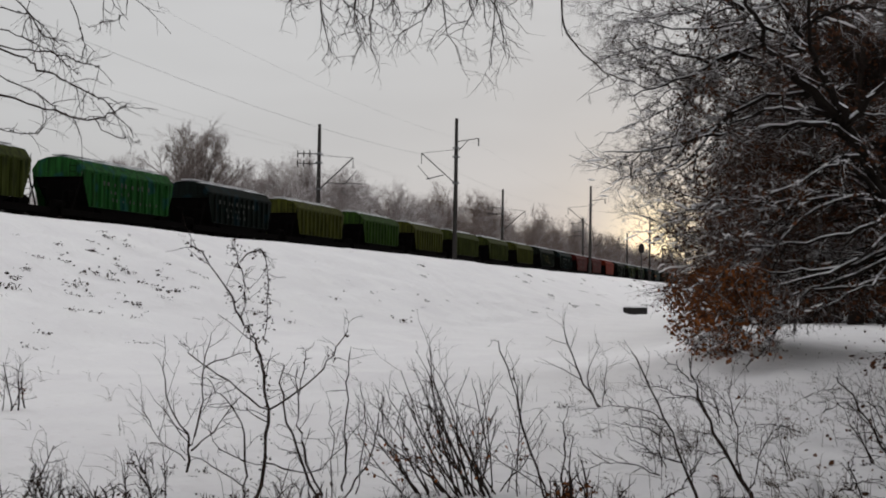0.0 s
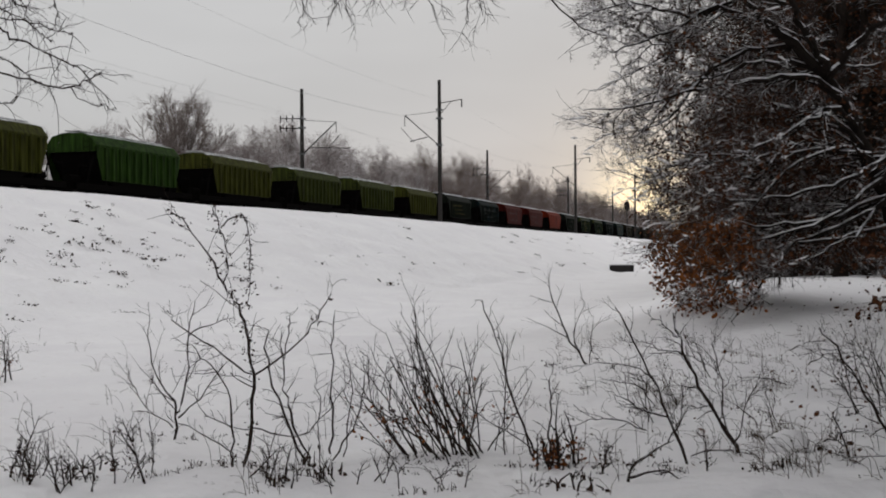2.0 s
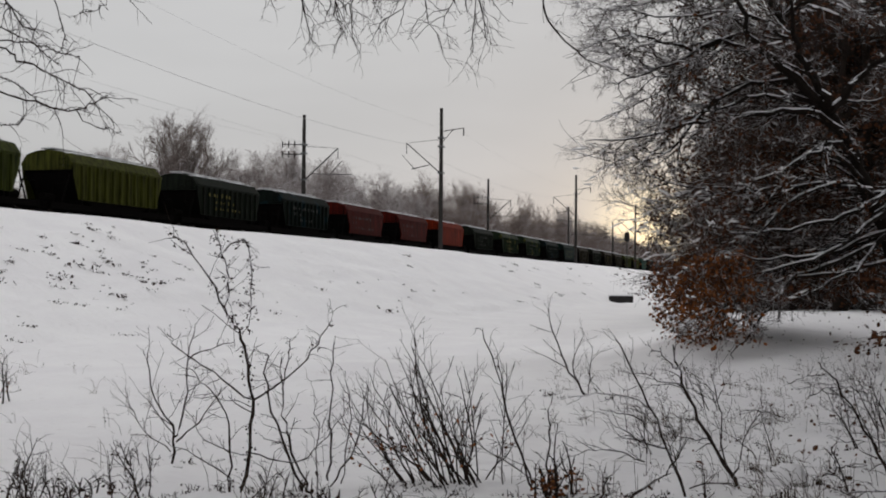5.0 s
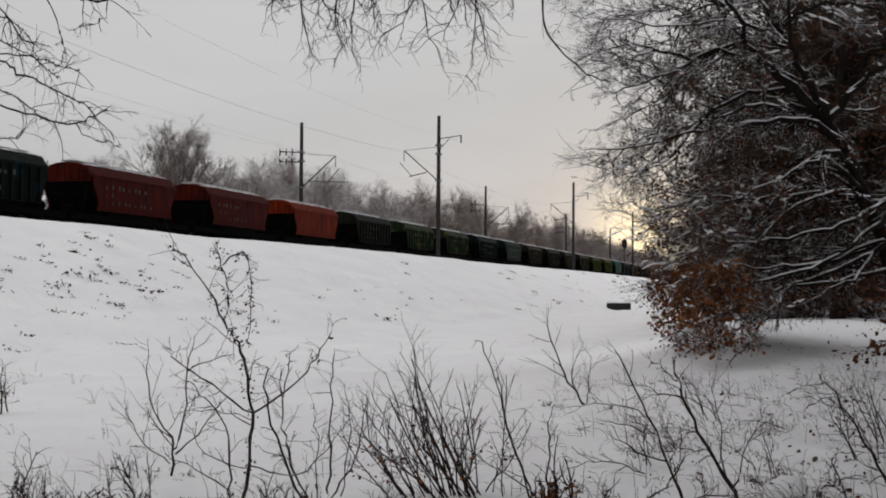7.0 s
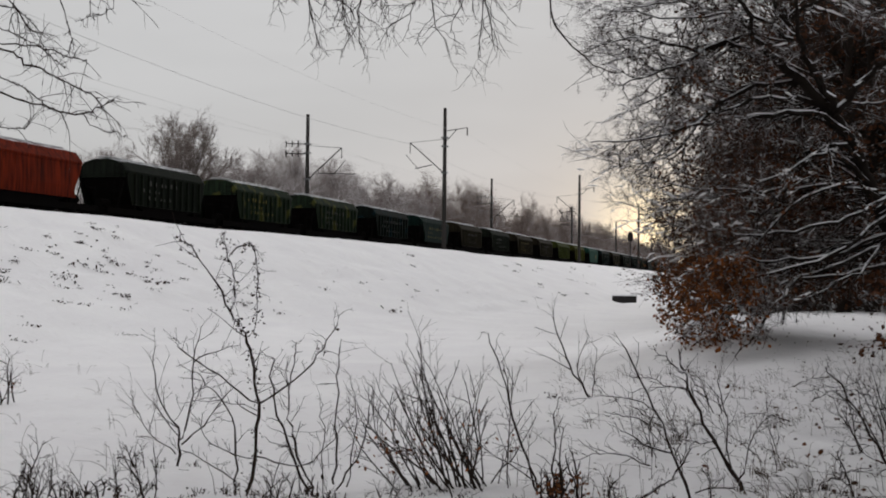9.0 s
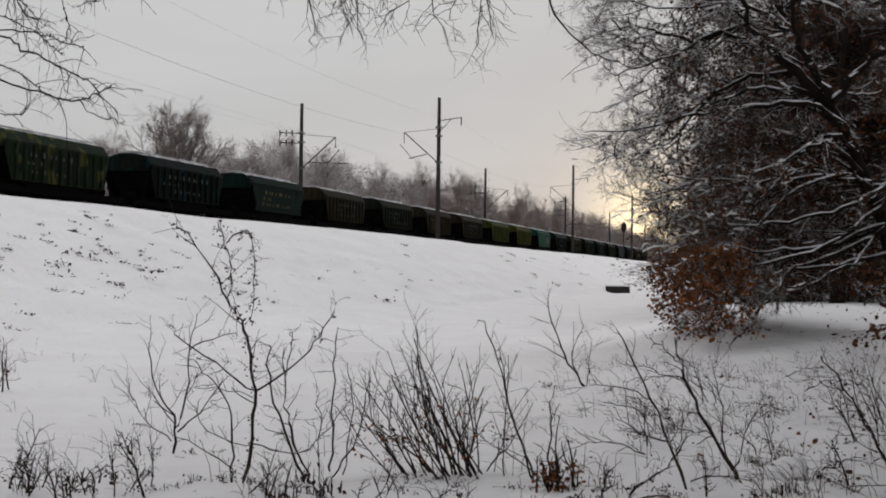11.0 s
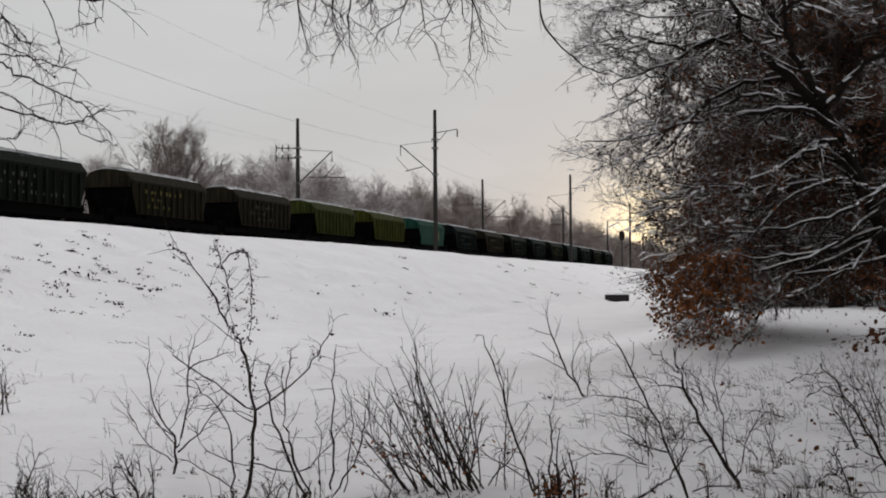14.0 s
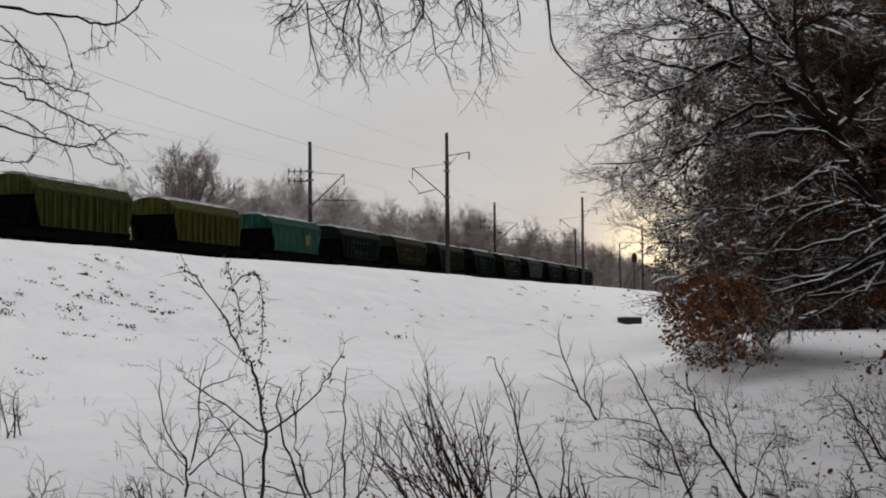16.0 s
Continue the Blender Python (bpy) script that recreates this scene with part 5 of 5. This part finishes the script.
for i, (x, y, h, lean) in enumerate([(-2.75, 8.9, 0.28, -0.2), (-2.45, 8.9, 0.22, -0.35), (-1.95, 8.95, 0.42, -0.5), (1.25, 9.2, 0.24, 0.3), (2.05, 9.3, 0.3, -0.1), (3.2, 9.6, 0.4, -0.35), (-3.0, 9.2, 0.3, 0.3)]):
    build_bent_shrub("weed_stalk", x, y, [(0.011, TWIG_SPEC, [(0.0, -0.05), (lean * h * 0.4, h * 0.5), (lean * h, h)])], 80 + i, "single dark dry stalk standing in the snow", 0.006, (0,))


def build_fallen_branch(x, y, turn, length, seed):
    """A branch half sunk in the snow, its side twigs rising from it, with snow along its top."""
    rng = random.Random(seed)
    e = new("fallen_branch")
    e.matrix_basis = on_ground(x, y, 0.0) @ pose(0, 0, 0, 0, 0, turn)
    tagged(e, "dark fallen branch half buried in snow", "branch", "fallen branches")
    spec = [
        dict(sides=5, taper=0.3, snow=0.007),
        dict(n=7, ratio=0.3, angle=0.8, wander=0.3, lift=0.06, segs=4, sides=4, thin=0.5, rmin=0.004, taper=0.5, snow=0.006, snowy=0.6, **{"from": 0.15}),
        dict(n=3, ratio=0.4, angle=0.8, wander=0.3, lift=0.03, segs=2, sides=3, thin=0.6, rmin=0.003, taper=0.6),
    ]
    guide = curve_through([(0.0, -0.03), (length * 0.3, 0.10 * length), (length * 0.65, 0.14 * length, 0.1), (length, 0.07 * length, 0.15)], rng, 0.012)
    V, F, load = [], [], ([], [])
    grow(V, F, rng, guide[0], Vector((1, 0, 0)), length, 0.007 + 0.003 * length, spec, 0, None, guide, load)
    part("stem", mesh_of("stem", V, F, BARK_THIN), e)
    tagged(part("snow_load", mesh_of("snow_load", *load, SNOW), e, "thin line of snow on the branch"), kind="stuff")


for i, (x, y, turn, length) in enumerate([(3.1, 17.0, 170, 1.3), (3.9, 17.6, 175, 1.2), (2.0, 11.3, 160, 0.75), (3.3, 10.6, 20, 0.6), (4.3, 15.0, 185, 0.8), (5.6, 20.0, 10, 1.0), (3.0, 12.8, 165, 0.6),
                                          (4.8, 12.0, 150, 0.9), (5.2, 17.6, 20, 0.9), (2.7, 15.2, 175, 0.9), (3.75, 9.2, 140, 0.7), (6.4, 18.2, 170, 1.1)]):
    build_fallen_branch(x, y, turn, length, 400 + i)


def build_stump():
    """A snowed-over stub among the weeds."""
    e = new("tree_stump")
    e.matrix_basis = on_ground(2.72, 9.75)
    tagged(e, "dark broken stump under a cap of snow", "stump")
    rng = random.Random(8)
    V, F = [], []
    tube(V, F, [Vector((0.05, -0.06, -0.05)), Vector((0.02, -0.05, 0.06)), Vector((-0.03, -0.03, 0.12)), Vector((-0.08, 0.0, 0.15))], [0.035, 0.03, 0.022, 0.01], 8)
    part("stub", mesh_of("stub", V, F, BARK_WOOD, True), e)
    bm = bmesh.new()
    bmesh.ops.create_icosphere(bm, subdivisions=3, radius=1.0)
    for v in bm.verts:
        n = 1 + 0.25 * noise.noise(v.co * 1.7)
        v.co = Vector((v.co.x * 0.17 * n + 0.06, v.co.y * 0.14 * n + 0.05, v.co.z * 0.13 * n + 0.07))
    me = bpy.data.meshes.new("snow_cap")
    bm.to_mesh(me)
    bm.free()
    me.materials.append(SNOW)
    me.polygons.foreach_set("use_smooth", [True] * len(me.polygons))
    part("snow_cap", me, e, "rounded cap of snow")


build_stump()


def weed_mesh(seed, stalks, height, spread, leaves, leaf=0.075):
    """Stalks that lean out of the snow, with clumps of shrivelled leaves."""
    rng = random.Random(seed)
    V, F = [], []
    for _ in range(stalks):
        base = Vector((rng.gauss(0, spread), rng.gauss(0, spread * 0.6), -0.03))
        tip = base + Vector((rng.gauss(0, 0.05), rng.gauss(0, 0.05), height * rng.uniform(0.3, 0.8)))
        mid = base.lerp(tip, 0.5) + Vector((rng.gauss(0, 0.02), 0, 0.03))
        tube(V, F, [base, mid, tip], [0.012, 0.01, 0.005], 3, cap=False)
        leaf_quads(V, F, rng, [base.lerp(tip, rng.random())], leaf, rng.randint(1, leaves))
    return V, F


def build_weeds():
    rng = random.Random(101)
    slope = [mesh_of("weed_tuft", *weed_mesh(200 + k, 4 + 2 * k, 0.15, 0.07 + 0.03 * k, 6, 0.12), LEAF_DARK) for k in range(5)]

    def put(me, x, y, size, label):
        e = new("weed_tuft", me)
        e.matrix_basis = on_ground(x, y, 0.02) @ pose(0, 0, 0, 0, 0, rng.uniform(0, 360))
        e.scale = (size * rng.uniform(0.6, 1.1), size * rng.uniform(0.6, 1.1), size * rng.uniform(0.6, 1.1))
        tagged(e, label, "weeds", "weed tufts in the snow", "stuff")

    n = 0
    while n < 125:
        s, p = rng.uniform(20, 80), rng.uniform(17.5, 29.5)
        if rng.random() > math.exp(-(s - 20) / 18):
            continue
        q = ALONG * s + ACROSS * p
        put(rng.choice(slope), q.x, q.y, rng.uniform(0.5, 1.4), "dark weed tuft poking through the snowy bank")
        n += 1
    for _ in range(50):
        s, p = rng.uniform(24, 46), rng.gauss(24.5, 2.2)
        q = ALONG * s + ACROSS * p
        put(rng.choice(slope), q.x, q.y, rng.uniform(0.9, 1.8), "dark weed clump poking through the snowy bank")
    for _ in range(45):
        s, p = rng.uniform(50, 190), rng.uniform(18, 29)
        q = ALONG * s + ACROSS * p
        put(rng.choice(slope), q.x, q.y, rng.uniform(0.9, 2.2), "dark weed tuft poking through the snowy bank")
    # small withered clumps among the shrubs
    small = [mesh_of("weed_tuft", *weed_mesh(300 + k, 6 + 2 * k, 0.3, 0.12, 3), LEAF_DARK) for k in range(3)]
    for cx, cy, many, wide in ((-1.4, 9.3, 10, 0.35), (-0.1, 9.8, 12, 0.35), (0.9, 9.5, 9, 0.25), (2.2, 9.6, 9, 0.5), (-2.4, 11.2, 7, 0.4), (2.3, 18.6, 6, 0.5), (1.7, 12.5, 8, 0.6), (-0.3, 9.0, 6, 0.6)):
        for _ in range(many):
            put(rng.choice(small), cx + rng.gauss(0, wide), cy + rng.gauss(0, wide * 0.6), rng.uniform(0.18, 0.5), "small withered weed clump in the snow")
    for lo, hi, many in ((-3.05, -2.1, 5), (-1.55, -0.45, 5), (0.75, 1.1, 3), (2.5, 3.3, 6)):
        for _ in range(many):
            put(rng.choice(small), rng.uniform(lo, hi), rng.uniform(8.7, 9.9), rng.uniform(0.3, 0.9), "dark withered weed clump standing in the snow")
    for _ in range(14):
        y = rng.uniform(8.95, 9.8)
        put(rng.choice(small), rng.choice((-2.9, -2.3, -1.5, -0.9, -0.1, 0.9, 1.6, 2.6)) + rng.gauss(0, 0.2), y, rng.uniform(0.25, 0.7), "small withered weed clump in the snow")
    for _ in range(50):
        y = rng.uniform(9.5, 20)
        put(rng.choice(small), y * (0.17 + 0.25 * rng.random()), y, rng.uniform(0.15, 0.4), "small withered weed clump in the snow")
    # thin dry grass, thickest beside the wood
    patches = []
    while len(patches) < 80:
        y = rng.uniform(9.0, 24)
        patches.append((y * (0.12 + 0.31 * rng.random()), y))
    V, F = [], []
    for kind in range(3):
        for _ in range((360, 30, 50)[kind]):
            if kind == 0:
                cx, cy = patches[rng.randrange(len(patches))]
                x, y = cx + rng.gauss(0, 0.28), cy + rng.gauss(0, 0.35)
            elif kind == 1:
                y = rng.uniform(8.5, 10.2)
                x = y * rng.uniform(-0.37, 0.4)
            else:
                y = rng.uniform(10, 26)
                x = y * rng.uniform(-0.37, 0.1)
            z = ground_z(x, y)
            for b in range(rng.randint(1, 6)):
                bx, by = x + rng.gauss(0, 0.06), y + rng.gauss(0, 0.06)
                base = Vector((bx, by, z - 0.03))
                high, bend = 0.05 + 0.27 * rng.random() ** 2, rng.gauss(-0.05, 0.09)
                depth = rng.gauss(0, 0.08)
                line = [base, base + Vector((bend * 0.2, depth * 0.3, high * 0.55)), base + Vector((bend * 0.6, depth * 0.7, high * 0.92)), base + Vector((bend * 1.2, depth, high * 0.98))]
                tip = line[-1]
                tube(V, F, line, [0.0028, 0.0024, 0.0018, 0.0012], 3, cap=False)
                if rng.random() < 0.25:
                    leaf_quads(V, F, rng, [tip], 0.025, 2)
    tagged(new("dry_grass", mesh_of("dry_grass", V, F, GRASS)), "thin dry grass stalks standing in the snow", "grass", kind="stuff")


build_weeds()


def build_litter():
    """Leaves lying on the snow by the wood."""
    rng = random.Random(55)
    V, F = [], []
    for _ in range(1100):
        y = rng.uniform(9.5, 32)
        x = y * (0.15 + 0.27 * rng.random() ** 0.5)
        z = ground_z(x, y)
        leaf_quads(V, F, rng, [Vector((x, y, z + 0.02))], rng.uniform(0.03, 0.09), 1)
    tagged(new("leaf_litter", mesh_of("leaf_litter", V, F, LEAF_BROWN)), "fallen brown leaves scattered on the snow", "leaf litter", kind="stuff")


build_litter()


def motions():
    times = [0, 0.1, 0.5] + list(range(1, 16)) + [15.5, 15.9, 16]
    for w, s in TRAIN:
        walk(w, [(t, track(s - SPEED * t, TRAIN_P, RAIL_Z)) for t in times])


motions()
